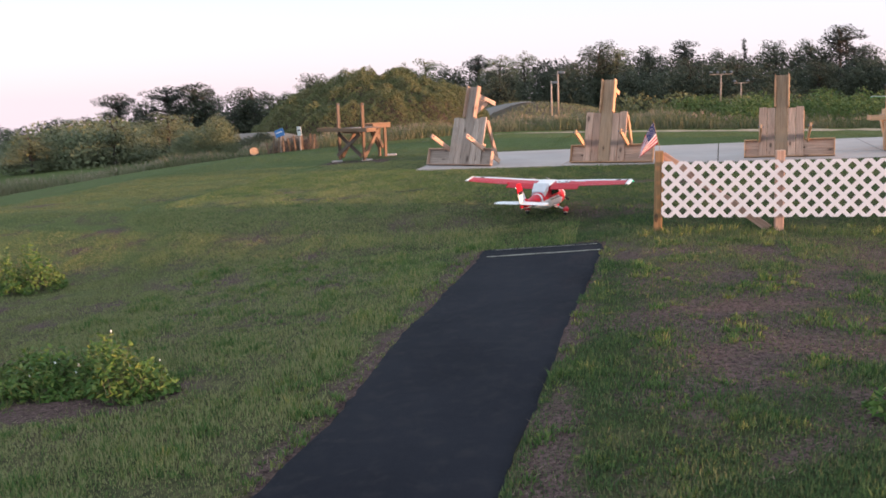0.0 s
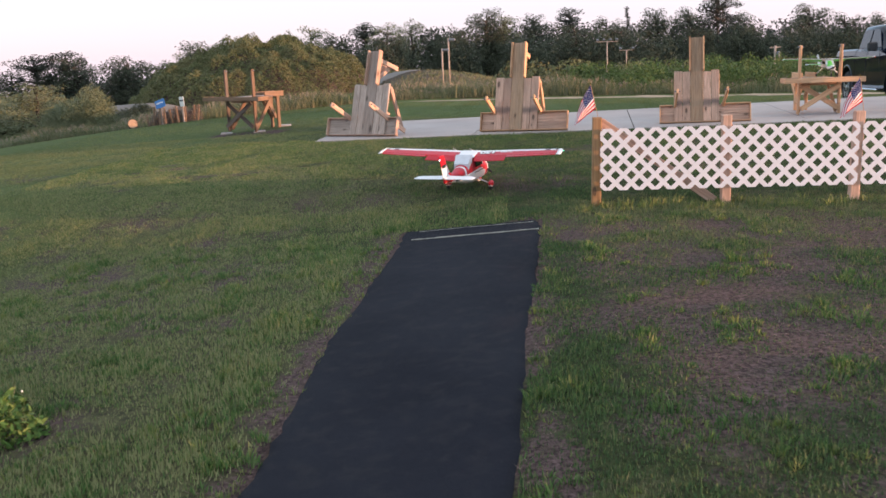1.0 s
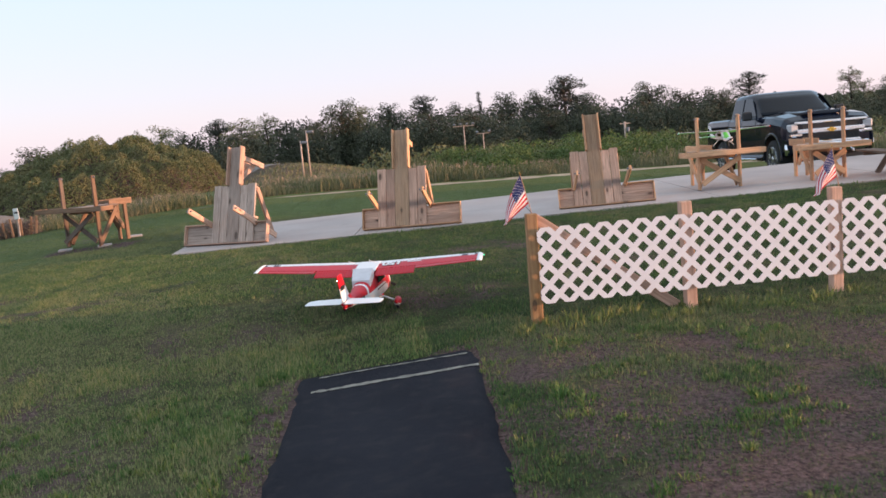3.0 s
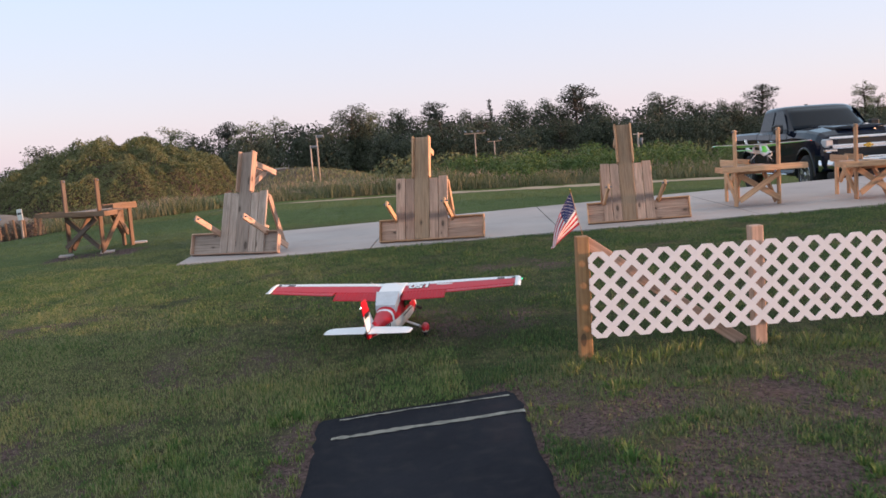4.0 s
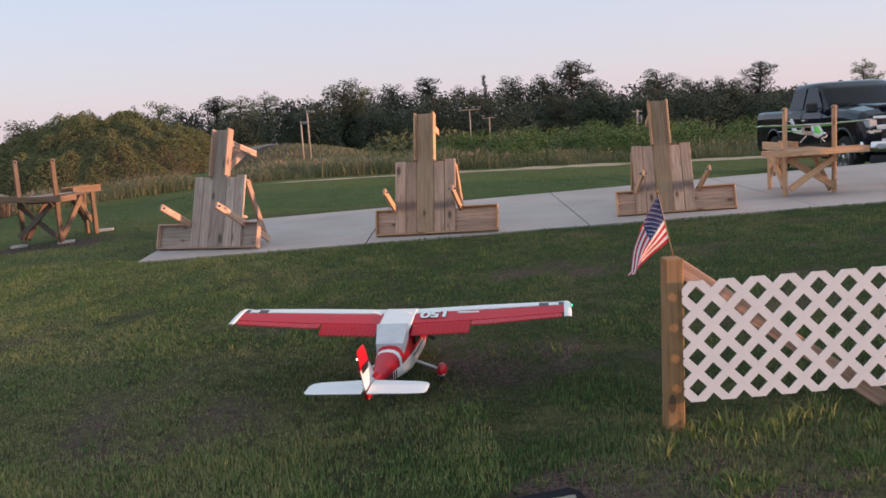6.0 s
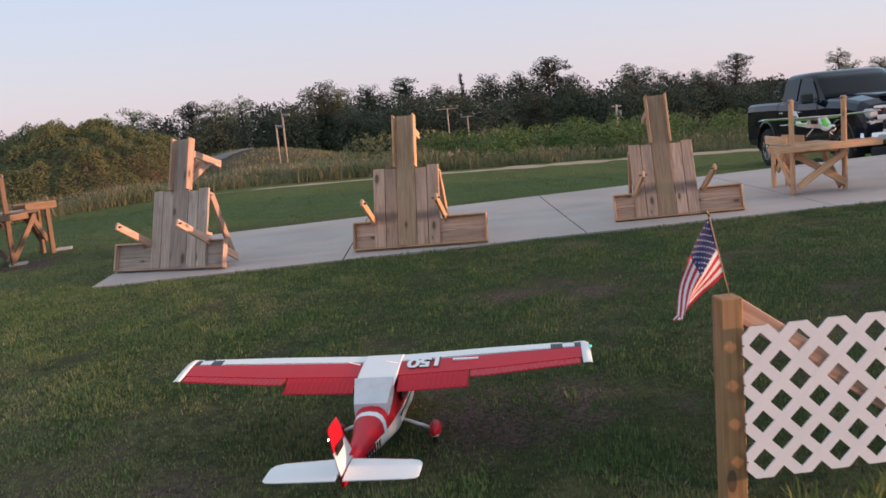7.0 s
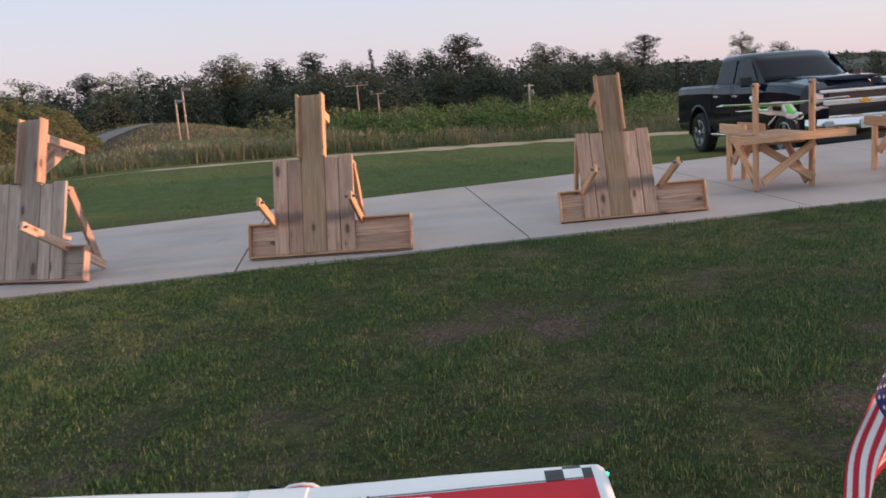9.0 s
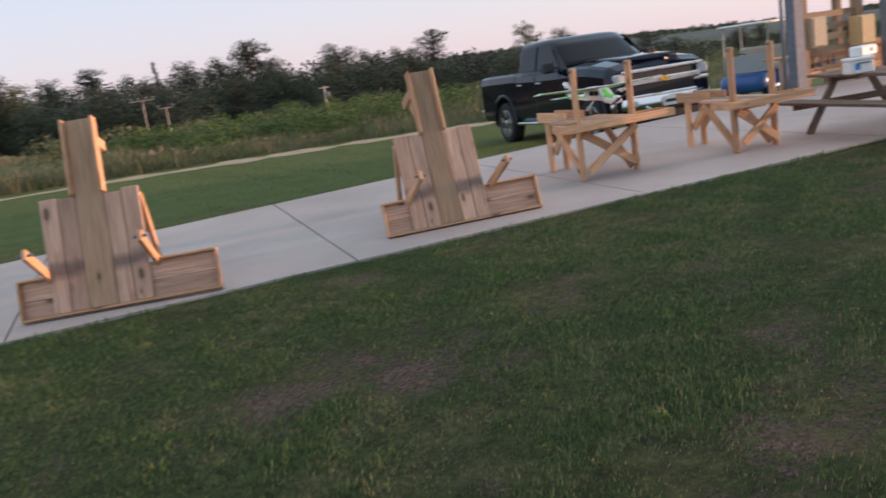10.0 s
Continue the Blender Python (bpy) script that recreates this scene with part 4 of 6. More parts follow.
for x in np.arange(-46, 130, 9.0):
    lim = 4.6 if x < 48 else 4.6 - 0.055 * (x - 48)
    plant(int(rng.choice([0, 3, 3, 0, 2])), x + rng.uniform(-1, 1), rng.uniform(124, 133), max(-0.4, lim + rng.uniform(-1.6, 0.3)), 1.35)
for x, top, k in ((-58, -0.4, 6), (-53, 0.5, 6), (-49, 1.1, 6), (-46.5, 1.5, 5), (-44.5, 1.4, 0), (-42.5, 2.0, 5), (-41, 2.0, 3), (-39.5, 2.4, 1), (-38, 2.2, 0), (-33.5, 2.2, 0), (-35, 2.2, 3), (-31, 2.3, 6), (-27.5, 3.2, 0)):
    plant(k, x, 69 + rng.uniform(-2, 2), top, 1.3)
for x, y, top in ((-29, 44, 1.0), (-34, 46, 0.4), (-39, 44, -0.2)):
    plant(6, x, y, top, 2.2)
# the far wood behind the single trees, and the ridge beyond
far = [(x, 152 + rng.uniform(-5, 8), rng.uniform(3, 5), (9.3 if x < 48 else max(2.6, 9.3 - 0.078 * (x - 48))) * (1 if x > -45 else 0.75) + rng.uniform(-1.2, 0.8)) for x in np.arange(-130, 230, 2.6)]
near = [(x, rng.uniform(120, 140), rng.uniform(2.2, 4.2), max(1.5, (6.9 if x < 48 else 6.9 - 0.06 * (x - 48)) * (1 if x > -30 else 0.8) + 1.3 * noise.noise((x * 0.12, 1, 1)) + rng.uniform(-0.9, 0.6))) for x in np.arange(-70, 190, 1.5)]
brush("wood_edge", "dense dark undergrowth and trees along the wood's edge", near, 150000, 0.19, OAK)
brush("far_wood", "unbroken dark wood on the skyline", far, 120000, 0.27, PINE)


def ridge_height(x, y):
    return 3.0 + 8.0 * smooth01(420, 620, y) * smooth01(-60, 300, x) * (1 - 0.9 * smooth01(380, 620, x)) * (1 + 0.12 * noise.noise((x * 0.011, 0, 0)) + 0.1 * noise.noise((x * 0.06, y * 0.02, 0)) + 0.12 * noise.noise((x * 0.17, y * 0.1, 3)))


RIDGE = leafy("far_ridge_wood", (0.0, (0.045, 0.052, 0.04)), (1.0, (0.055, 0.062, 0.045)))
tagged(sheet("ridge", list(np.arange(-20, 1300, 5.0)), list(np.arange(400, 700, 15)), lambda x, y: ridge_height(x, y) - 8 * smooth01(450, 400, y) - 9.5, RIDGE), "far wooded ridge on the horizon", "hill", kind="structure")
k = 16000
x, y = rng.uniform(-10, 900, k), rng.uniform(520, 690, k)
z = np.array([ridge_height(a, b) - 10.0 for a, b in zip(x, y)]) + rng.uniform(0, 1, k) ** 2 * np.array([1.6 + 3.4 * abs(noise.noise((a * 0.05, b * 0.05, 2))) for a, b in zip(x, y)])
tagged(new("ridge_wood", leaves("ridge_wood", np.stack([x, y, z], 1), rng.uniform(1.2, 3.0, k), OAK)), "uneven dark trees along the far ridge", "trees", kind="stuff")

# ---- fence ----
fence = thing("lattice_fence", "low white diamond lattice fence on rough timber posts", "fence", pose(-0.03, -0.19, 0))
LAT0, LAT1 = 0.085, 0.695
PITCH = (LAT1 - LAT0) / 4


def fence_ground(x):
    return ground_height(x, 0.0)


def clipped(points, axis, limit, sign):
    """The part of a flat outline on one side of a line across x (axis 0) or z (axis 1)."""
    out = []
    for a, b in zip(points, points[1:] + points[:1]):
        da, db = sign * (limit - a[axis]), sign * (limit - b[axis])
        if da >= 0:
            out.append(a)
        if da * db < 0:
            f = da / (da - db)
            out.append((a[0] + (b[0] - a[0]) * f, a[1] + (b[1] - a[1]) * f))
    return out


def lattice_panel(x0, columns):
    """Crossed strips of white vinyl that meet in blunt points along all four edges."""
    panel = part("lattice_panel", boxed(0.03, 0.004, 0.03, 0.001, x0 + 0.5 * PITCH, 0.004, LAT1 - 0.02), VINYL, fence, "white plastic lattice panel")
    h, w, e, half = LAT1 - LAT0, columns * PITCH, -0.005, 0.0215 * math.sqrt(2)
    for sign, y in ((1, -0.0004), (-1, 0.0004)):
        for k in range(-4, columns):
            c = (k + 0.5) * PITCH
            strip_line = [(c - 1 - half, -1.0), (c - 1 + half, -1.0), (c + 2 + half, 2.0), (c + 2 - half, 2.0)]
            if sign < 0:
                strip_line = [(w - x, z) for x, z in reversed(strip_line)]
            for axis, limit, side in ((0, -e, -1), (0, w + e, 1), (1, -e, -1), (1, h + e, 1)):
                strip_line = clipped(strip_line, axis, limit, side)
            bm = bmesh.new()
            face = bm.faces.new([bm.verts.new((x0 + x, y - 0.0035, LAT0 + z)) for x, z in strip_line])
            ext = bmesh.ops.extrude_face_region(bm, geom=[face])
            for v in ext["geom"]:
                if isinstance(v, bmesh.types.BMVert):
                    v.co.y += 0.007
            bmesh.ops.recalc_face_normals(bm, faces=bm.faces)
            part("slat", bm, VINYL, panel)
    for k in range(4):
        part("staple", boxed(0.008, 0.004, 0.008, 0.001, x0 + 0.006, -0.006, LAT0 + (k + 0.5) * PITCH), STEEL, panel)
    return panel


POSTS = [0.0, 1.25, 2.46, 3.73, 5.0, 6.25]
for i, x in enumerate(POSTS):
    g, top = fence_ground(x), 0.785 if i else 0.80
    tilt = (0.012, -0.01, 0.015, 0.0, -0.012, 0.01)[i]
    post = board("post", (x, 0.062, g - 0.1), (x + tilt, 0.066, top), 0.088, 0.088, WOOD_POST if i == 0 else WOOD, fence, (0, -1, 0), "square sawn timber post", 0.006)
    if i == 0:
        board("brace", (x + 0.05, 0.128, top - 0.05), (x + 1.16, 0.128, g + 0.01), 0.085, 0.036, WOOD, fence, (0, -1, 0), "diagonal timber brace behind the lattice")
for x0, columns in ((0.03, 16), (2.49, 16), (4.95, 9)):
    lattice_panel(x0, columns)


def star(r, cx, cy, z):
    return [(cx + (r if k % 2 == 0 else r * 0.42) * math.sin(k * math.pi / 5), z, cy + (r if k % 2 == 0 else r * 0.42) * math.cos(k * math.pi / 5)) for k in range(10)]


def flag(x, y, z, lean, turn, scale, label):
    """A small hand flag that hangs in folds from a leaning stick."""
    th = thing("hand_flag", label, "flag", pose(x, y, z, 0, lean, turn) @ Matrix.Scale(scale, 4), group="flags on the fence")
    bar("stick", (0, 0, -0.05), (0, 0, 0.60), 0.0045, WOOD_NEW, th, seg=8)
    bm = bmesh.new()
    bmesh.ops.create_cone(bm, cap_ends=True, segments=10, radius1=0.009, radius2=0.003, depth=0.045, matrix=Matrix.Translation((0, 0, 0.615)))
    part("finial", bm, GOLD, th, "gilt spear tip", smooth=True)

    def drape(u, v):
        """u along the fly, v down the hoist, both from 0 to 1."""
        xx = -(0.40 + 0.03 * v) * u - 0.035 * math.sin(math.pi * u) * (1 - v)
        zz = (0.585 - 0.58 * u) * (1 - v) + (0.155 - 0.19 * u) * v + 0.03 * math.sin(math.pi * u) * (1 - v)
        yy = 0.055 * u**0.8 * math.sin(2 * math.pi * (1.15 * v + 0.3 * u)) + 0.012 * math.sin(u * 11 + v * 3) * u
        return Vector((xx - 0.004, yy, zz))

    n = 22
    rows = 13
    for k in range(rows):
        bm = bmesh.new()
        u0 = 0.4 if k < 7 else 0.0
        prev = None
        for u in np.linspace(u0, 1, n):
            cur = [bm.verts.new(drape(u, (k + w) / rows)) for w in (0, 0.5, 1)]
            if prev:
                for i in range(2):
                    bm.faces.new((prev[i], prev[i + 1], cur[i + 1], cur[i]))
            prev = cur
        part("stripe", bm, CLOTH_R if k % 2 == 0 else CLOTH_W, th, smooth=True)
    bm = bmesh.new()
    grid = [[bm.verts.new(drape(u, v)) for u in np.linspace(0, 0.4, 10)] for v in np.linspace(0, 7 / 13, 10)]
    for a, b in zip(grid, grid[1:]):
        for i in range(9):
            bm.faces.new((a[i], b[i], b[i + 1], a[i + 1]))
    canton = part("canton", bm, CLOTH_B, th, "navy canton with white stars", smooth=True)
    for side in (-1, 1):
        bm = bmesh.new()
        for r in range(9):
            for c in range(6 if r % 2 == 0 else 5):
                u, v = 0.4 * (c + (0.5 if r % 2 == 0 else 1.0)) / 6, (7 / 13) * (r + 0.5) / 9
                o, du, dv = drape(u, v), drape(u + 0.01, v) - drape(u - 0.01, v), drape(u, v + 0.01) - drape(u, v - 0.01)
                nrm = du.cross(dv).normalized() * 0.0012 * side
                pts = [o + nrm + du.normalized() * p[0] + dv.normalized() * p[2] for p in star(0.0085, 0, 0, 0)]
                bm.faces.new([bm.verts.new(p) for p in pts])
        part("stars", bm, CLOTH_W, canton)
    return th


flag(-0.01, -0.13, 0.80, -13, 8, 0.54, "small striped hand flag leaning from the end post")
flag(2.48, -0.13, 0.785, -10, 14, 0.54, "small striped hand flag on a middle fence post")

# ---- timber aeroplane stands ----
def aeroplane_stand(label, group, m, old=False, leg=0.60, mirror=1, cant=0.0, half=0.425, tail=0.0, tray=0.80, lean=0.0):
    """A work stand: a wide tray at the front, a plank top, a trough for the tail, two tall posts that are
    legs below, a tail leg with a brace. Built upright: y runs to the tail, the top lies at height leg."""
    th = thing("aeroplane_stand", label, "work stand", m, group)
    A, B = (WOOD_DARK, WOOD_BROWN) if old == 2 else (WOOD_GREY, WOOD) if old else (WOOD, WOOD_NEW)
    h, s = leg, mirror
    mid, k0 = -0.14 * s, half / 0.425
    # wide tray: floor planks, rim boards
    for y in (0.087, 0.240):
        board("tray_plank", (-tray + 0.021, y, h - 0.052), (tray - 0.021, y, h - 0.052), 0.152, 0.02, A, th)
    for y in (0.009, 0.328):
        if y < 0.1:
            board("tray_rim", (-tray, y, h - 0.025), (tray, y, h - 0.025), 0.085, 0.019, B, th, (0, -1, 0))
        else:
            for xa, xb in ((-tray, mid - half), (mid + half, tray)):
                board("tray_rim", (xa, y, h - 0.025), (xb, y, h - 0.025), 0.075, 0.019, B, th, (0, -1, 0))
    for x in (-tray + 0.01, tray - 0.01):
        board("tray_end", (x, 0.019, h - 0.025), (x, 0.318, h - 0.025), 0.085, 0.019, B, th, (1, 0, 0))
    # plank top, the middle one long and darker
    for k, (x, w) in enumerate(((-0.329, 0.146), (-0.184, 0.143), (0.183, 0.139), (0.325, 0.143))):
        end = 0.96 - 0.012 * (k % 3)
        board("top_plank", (mid + x * k0, 0.022, h - 0.02), (mid + x * k0, end, h - 0.02), (w - 0.007) * k0, 0.036, A if old else (WOOD_SOOT if cant else WOOD), th)
    board("trough_plank", (mid, 0.022, h - 0.016), (mid, 1.58, h - 0.016), 0.224 * k0, 0.036, WOOD_GREY if old else WOOD_MID, th)
    for x in (-1, 1):
        board("trough_rail", (mid + x * 0.122, 0.95, h + 0.02), (mid + x * 0.122, 1.58, h + 0.02), 0.115, 0.024, B, th, (x, 0, 0))
    # bearers below
    for y in (0.42, 0.90):
        board("bearer", (mid - half + 0.035, y, h - 0.085), (mid + half - 0.035, y, h - 0.085), 0.085, 0.036, B, th, (0, 1, 0))
    # posts that run down as legs, with their struts
    for x in (-1, 1):
        px = mid + x * half
        t = math.tan(radians(cant))
        # the old stand's left post takes darker timber to paint in its shade
        board("post", (px, 0.33 - h * t, 0.0), (px + lean, 0.33 + 0.58 * t, h + 0.58), 0.088, 0.036, A if old == 2 and x < 0 else B, th, (1, 0, 0), b=0.007)
        board("strut", (px - x * 0.038, 0.37 - h * t, 0.05), (px - x * 0.038, 0.88, h - 0.07), 0.086, 0.036, B, th, (1, 0, 0))
        part("bolt", rod(0.013, 0.10, 8), STEEL, th, m=pose(px + 0.97 * lean, 0.33 + 0.55 * t, h + 0.55))
    for x, dy in ((-1, 0.262), (1, 0.228)):
        # the old stand's cross braces are darkened too, as painted shade
        board("cross_brace", (mid - x * (half - 0.02), dy, 0.10), (mid + x * (half - 0.02), dy + 0.02, h - 0.12), 0.086, 0.032, A if old == 2 else B, th, (0, -1, 0))
    # tail leg
    for x in (-1, 1):
        board("tail_leg", (mid + x * 0.10, 1.40, tail), (mid + x * 0.10, 1.40, h - 0.036), 0.086, 0.036, B, th, (1, 0, 0))
        board("tail_brace", (mid + x * 0.062, 1.36, max(0.22, tail + 0.08)), (mid + x * 0.062, 1.06, h - 0.04), 0.086, 0.036, B, th, (1, 0, 0))
    return th


CANT = 11.0


def tipped(xa, ya, xb, yb, mirror=1, leg=0.60):
    """The pose that stands it on its tray, face towards the viewer, resting back on its feet."""
    turn = math.degrees(math.atan2(yb - ya, xb - xa))
    cx, cy = (xa + xb) / 2, (ya + yb) / 2
    tip = math.degrees(math.atan2(leg - 0.068, 0.33 - 0.044 - leg * math.tan(radians(CANT))))
    m = pose(cx, cy, slab_height(cx) + 0.024, 0, math.degrees(-math.atan(0.018)), turn) @ pose(0, 0, 0, tip) @ pose(0, 0, -(leg - 0.068))
    return m


GROUP = "timber aeroplane stands"
aeroplane_stand("weathered grey timber aeroplane stand tipped upright at the slab's corner", GROUP, tipped(-4.32, 8.03, -2.83, 7.24), True, mirror=-1, cant=CANT, tail=0.0)
aeroplane_stand("brown timber aeroplane stand tipped upright beside a slab joint", GROUP, tipped(-1.41, 7.35, 0.187, 6.83), cant=CANT, tail=0.32, lean=0.06)
aeroplane_stand("reddish timber aeroplane stand tipped upright with a wide tray", GROUP, tipped(1.775, 7.23, 3.27, 6.965) @ Matrix.Scale(0.955, 4), cant=CANT, tail=0.08, lean=0.085)


def upright(x, y, turn):
    mid = Vector((0, 0.33, 0))
    r = pose(0, 0, 0, 0, 0, turn)
    o = r @ mid
    z = (slab_height(x) + 0.022) if in_slab(x, y) else ground_height(x, y) + 0.03
    return pose(x - o.x, y - o.y, z, 0, 0, turn)


aeroplane_stand("pine aeroplane stand on its legs carrying a green model plane", GROUP, upright(4.64, 7.74, -1), leg=0.63, mirror=0, half=0.35, tray=0.68)
aeroplane_stand("pine aeroplane stand on its legs beside the picnic table", GROUP, upright(6.29, 7.27, -4), leg=0.58, mirror=0, half=0.27, tray=0.57)
aeroplane_stand("old dark timber aeroplane stand on pads in the grass", GROUP, upright(-6.62, 10.40, -27), 2, leg=0.74, mirror=0, half=0.39)
for x, y in ((-7.0, 10.43), (-6.24, 10.33), (-5.99, 11.68)):
    pad = part("foot_pad", boxed(0.24, 0.24, 0.05, 0.008), CONCRETE, None, m=pose(x, y, ground_height(x, y) + 0.008, 0, 0, 12))
    tagged(pad, "small square concrete pad under a stand's leg", "paver", group="pads under the old stand")

# ---- model aeroplanes ----
def oval(cx, y, cz, w, h, n=16, p=2.6):
    """A rounded-box section across the fuselage."""
    out = []
    for k in range(n):
        a = 2 * math.pi * k / n
        c, s = math.cos(a), math.sin(a)
        out.append((cx + w / 2 * math.copysign(abs(c) ** (2 / p), c), y, cz + h / 2 * math.copysign(abs(s) ** (2 / p), s)))
    return out


def foil(x, y_le, chord, z, thick, lo=0.0, hi=1.0, n=9):
    """An aerofoil ring at span x between two shares of its chord."""
    t = [lo + (hi - lo) * 0.5 * (1 - math.cos(math.pi * k / (n - 1))) for k in range(n)]

    def half(u):
        return thick * chord * 2.9 * (0.2969 * math.sqrt(u) - 0.126 * u - 0.3516 * u * u + 0.2843 * u**3 - 0.1015 * u**4) * 1.05

    up = [(x, y_le - u * chord, z + half(u) - 0.10 * (u - 0.4) * chord) for u in t]
    dn = [(x, y_le - u * chord, z - 0.55 * half(u) - 0.10 * (u - 0.4) * chord) for u in reversed(t)]
    return up + dn


def foil_top(u, chord, thick=0.085):
    """Height of the upper skin above the wing's line at a share u of the chord."""
    return foil(0, 0, chord, 0, thick, u, u + 0.01, 3)[0][2]


def high_wing_plane(name, label, m, span, body, trim, detail):
    """A high-wing trainer: x to the right wing, y forward, z up from the wheels. Sized for a 2.1 m span."""
    k = span / 2.1
    th = thing(name, label, "model aeroplane", m @ Matrix.Scale(k, 4))
    zc = 0.30
    # fuselage sections: y, centre height, width, height
    SEC = [(0.60, 0.285, 0.10, 0.10), (0.585, 0.285, 0.155, 0.15), (0.54, 0.285, 0.185, 0.18), (0.40, 0.29, 0.205, 0.205), (0.30, 0.295, 0.215, 0.215), (0.20, 0.335, 0.225, 0.30), (0.08, 0.345, 0.23, 0.32), (-0.10, 0.345, 0.225, 0.31), (-0.22, 0.335, 0.20, 0.25), (-0.34, 0.325, 0.165, 0.19), (-0.375, 0.325, 0.157, 0.18), (-0.42, 0.326, 0.147, 0.17), (-0.55, 0.33, 0.105, 0.13), (-0.80, 0.337, 0.058, 0.085), (-1.00, 0.342, 0.026, 0.055)]
    thin = 1.0 if detail else 0.74
    if not detail:
        SEC = [(y, z + 0.19 * h, w, h) for y, z, w, h in SEC]
    up = 0.0 if detail else 0.035
    bm = loft([oval(0, y, z, w * thin, h * (1 if detail else 0.62)) for y, z, w, h in SEC])
    bm.faces.ensure_lookup_table()
    for f in bm.faces:
        c = f.calc_center_median()
        band = -0.415 < c.y < -0.38
        f.material_index = 1 if (c.z > zc + 0.012 and not band and c.y < 0.565) else 0
        if 0.40 < c.y < 0.565 and c.z > 0.22:
            f.material_index = 1
        if not detail:
            f.material_index = 1 if (c.y > 0.22 and c.z > 0.35) or (c.y < -0.2 and 0.36 < c.z < 0.385) else 0
    part("fuselage", bm, (WHITE, body), th, smooth=True)
    # clear cabin: windscreen, side and rear windows
    for nm, pts in (("windscreen", [(-0.10, 0.295, 0.395), (0.10, 0.295, 0.395), (0.085, 0.165, 0.505), (-0.085, 0.165, 0.505)]), ("rear_window", [(-0.094, -0.19, 0.522), (0.094, -0.19, 0.522), (0.080, -0.325, 0.436), (-0.080, -0.325, 0.436)])):
        bm = bmesh.new()
        vs = [bm.verts.new(p) for p in pts]
        bm.faces.new(vs)
        ext = bmesh.ops.extrude_face_region(bm, geom=bm.faces[:])
        for v in ext["geom"]:
            if isinstance(v, bmesh.types.BMVert):
                v.co.z -= 0.075
        part(nm, bm, SILVER, th, "silvery window")
    for s in (-1, 1):
        for ya, yb in ((0.17, 0.03), (0.015, -0.13)):
            part("side_window", boxed(0.006, abs(ya - yb), 0.10 if detail else 0.07, 0.002, s * 0.1165 * thin, (ya + yb) / 2, 0.425), GLASS, th)
    # wing: white centre, red panels, white leading edge with black checks
    ZW, LE, CH = 0.508, 0.20, 0.36
    part("wing_centre", loft([foil(x, LE, CH + 0.05, ZW, 0.10) for x in (-0.098, -0.09, 0, 0.09, 0.098)]), WHITE, th, smooth=True)

    def at(x):
        a = abs(x)
        q = max(0.0, a - 0.55) / 0.5
        return LE - 0.012 * q, CH - 0.085 * q, ZW + 0.035 * (a - 0.12)

    for s in (-1, 1):
        xs = [0.098, 0.3, 0.55, 0.8, 0.86, 0.92, 0.98, 1.015]
        bm = bmesh.new()
        rings = []
        for x in xs:
            le, ch, z = at(x)
            rings.append([bm.verts.new(p) for p in foil(s * x, le, ch, z, 0.085, 0, 0.79, 10)])
        n = len(rings[0])
        for i, (a, b) in enumerate(zip(rings, rings[1:])):
            for j in range(n):
                f = bm.faces.new((a[j], a[(j + 1) % n], b[(j + 1) % n], b[j]))
                u = min(j, 2 * 10 - 2 - j)
                lead = u < 4 if j < 10 else u < 3
                f.material_index = 1 if not lead else (2 if (i in (4, 6) and j in (2, 3) or i == 5 and j == 1) else 0)
                if not lead and j < 10 and u == 4:
                    f.material_index = 1
        bm.faces.new(rings[0][::-1])
        bm.faces.new(rings[-1])
        bmesh.ops.recalc_face_normals(bm, faces=bm.faces)
        wing = part("wing_panel", bm, (WHITE, body, BLACK), th, smooth=False)
        # black pinstripe behind the white edge
        bm = bmesh.new()
        prev = None
        for x in xs[:-1]:
            le, ch, z = at(x)
            y = le - 0.30 * ch
            zz = foil_top(0.30, ch) - 0.0005
            cur = [bm.verts.new((s * x, y - d, z + zz + 0.0022)) for d in (0, 0.006)]
            if prev:
                bm.faces.new((prev[0], prev[1], cur[1], cur[0]))
            prev = cur
        part("pinstripe", bm, BLACK, wing)
        # flap (lowered) and aileron, both ribbed
        for nm, x0, x1, drop in (("flap", 0.108, 0.455, 0.035), ("aileron", 0.465, 1.0, 0.0)):
            bm = bmesh.new()
            prev = None
            cnt = int((x1 - x0) / 0.0085)
            for i in range(cnt + 1):
                x = x0 + (x1 - x0) * i / cnt
                le, ch, z = at(x)
                rib = 0.0022 * (1 if i % 3 == 0 else -0.4)
                ya, yb = le - 0.80 * ch, le - 1.04 * ch - (0.035 if nm == "flap" else 0)
                za = z + foil_top(0.80, ch) - 0.002
                cur = [bm.verts.new((s * x, yy, zz)) for yy, zz in ((ya, za), (ya * 0.75 + yb * 0.25, za - 0.25 * drop - 0.001 + rib), (ya * 0.12 + yb * 0.88, za - 0.9 * drop - 0.005 + rib), (yb, za - drop - 0.007), (yb, za - drop - 0.011), (ya, za - 0.012))]
                if prev:
                    for j in range(6):
                        bm.faces.new((prev[j], prev[(j + 1) % 6], cur[(j + 1) % 6], cur[j]))
                else:
                    bm.faces.new(cur)
                prev = cur
            bm.faces.new(prev[::-1])
            bmesh.ops.recalc_face_normals(bm, faces=bm.faces)
            part(nm, bm, body, wing, "ribbed red flap, lowered" if nm == "flap" and detail else "")
        le, ch, z = at(1.015)
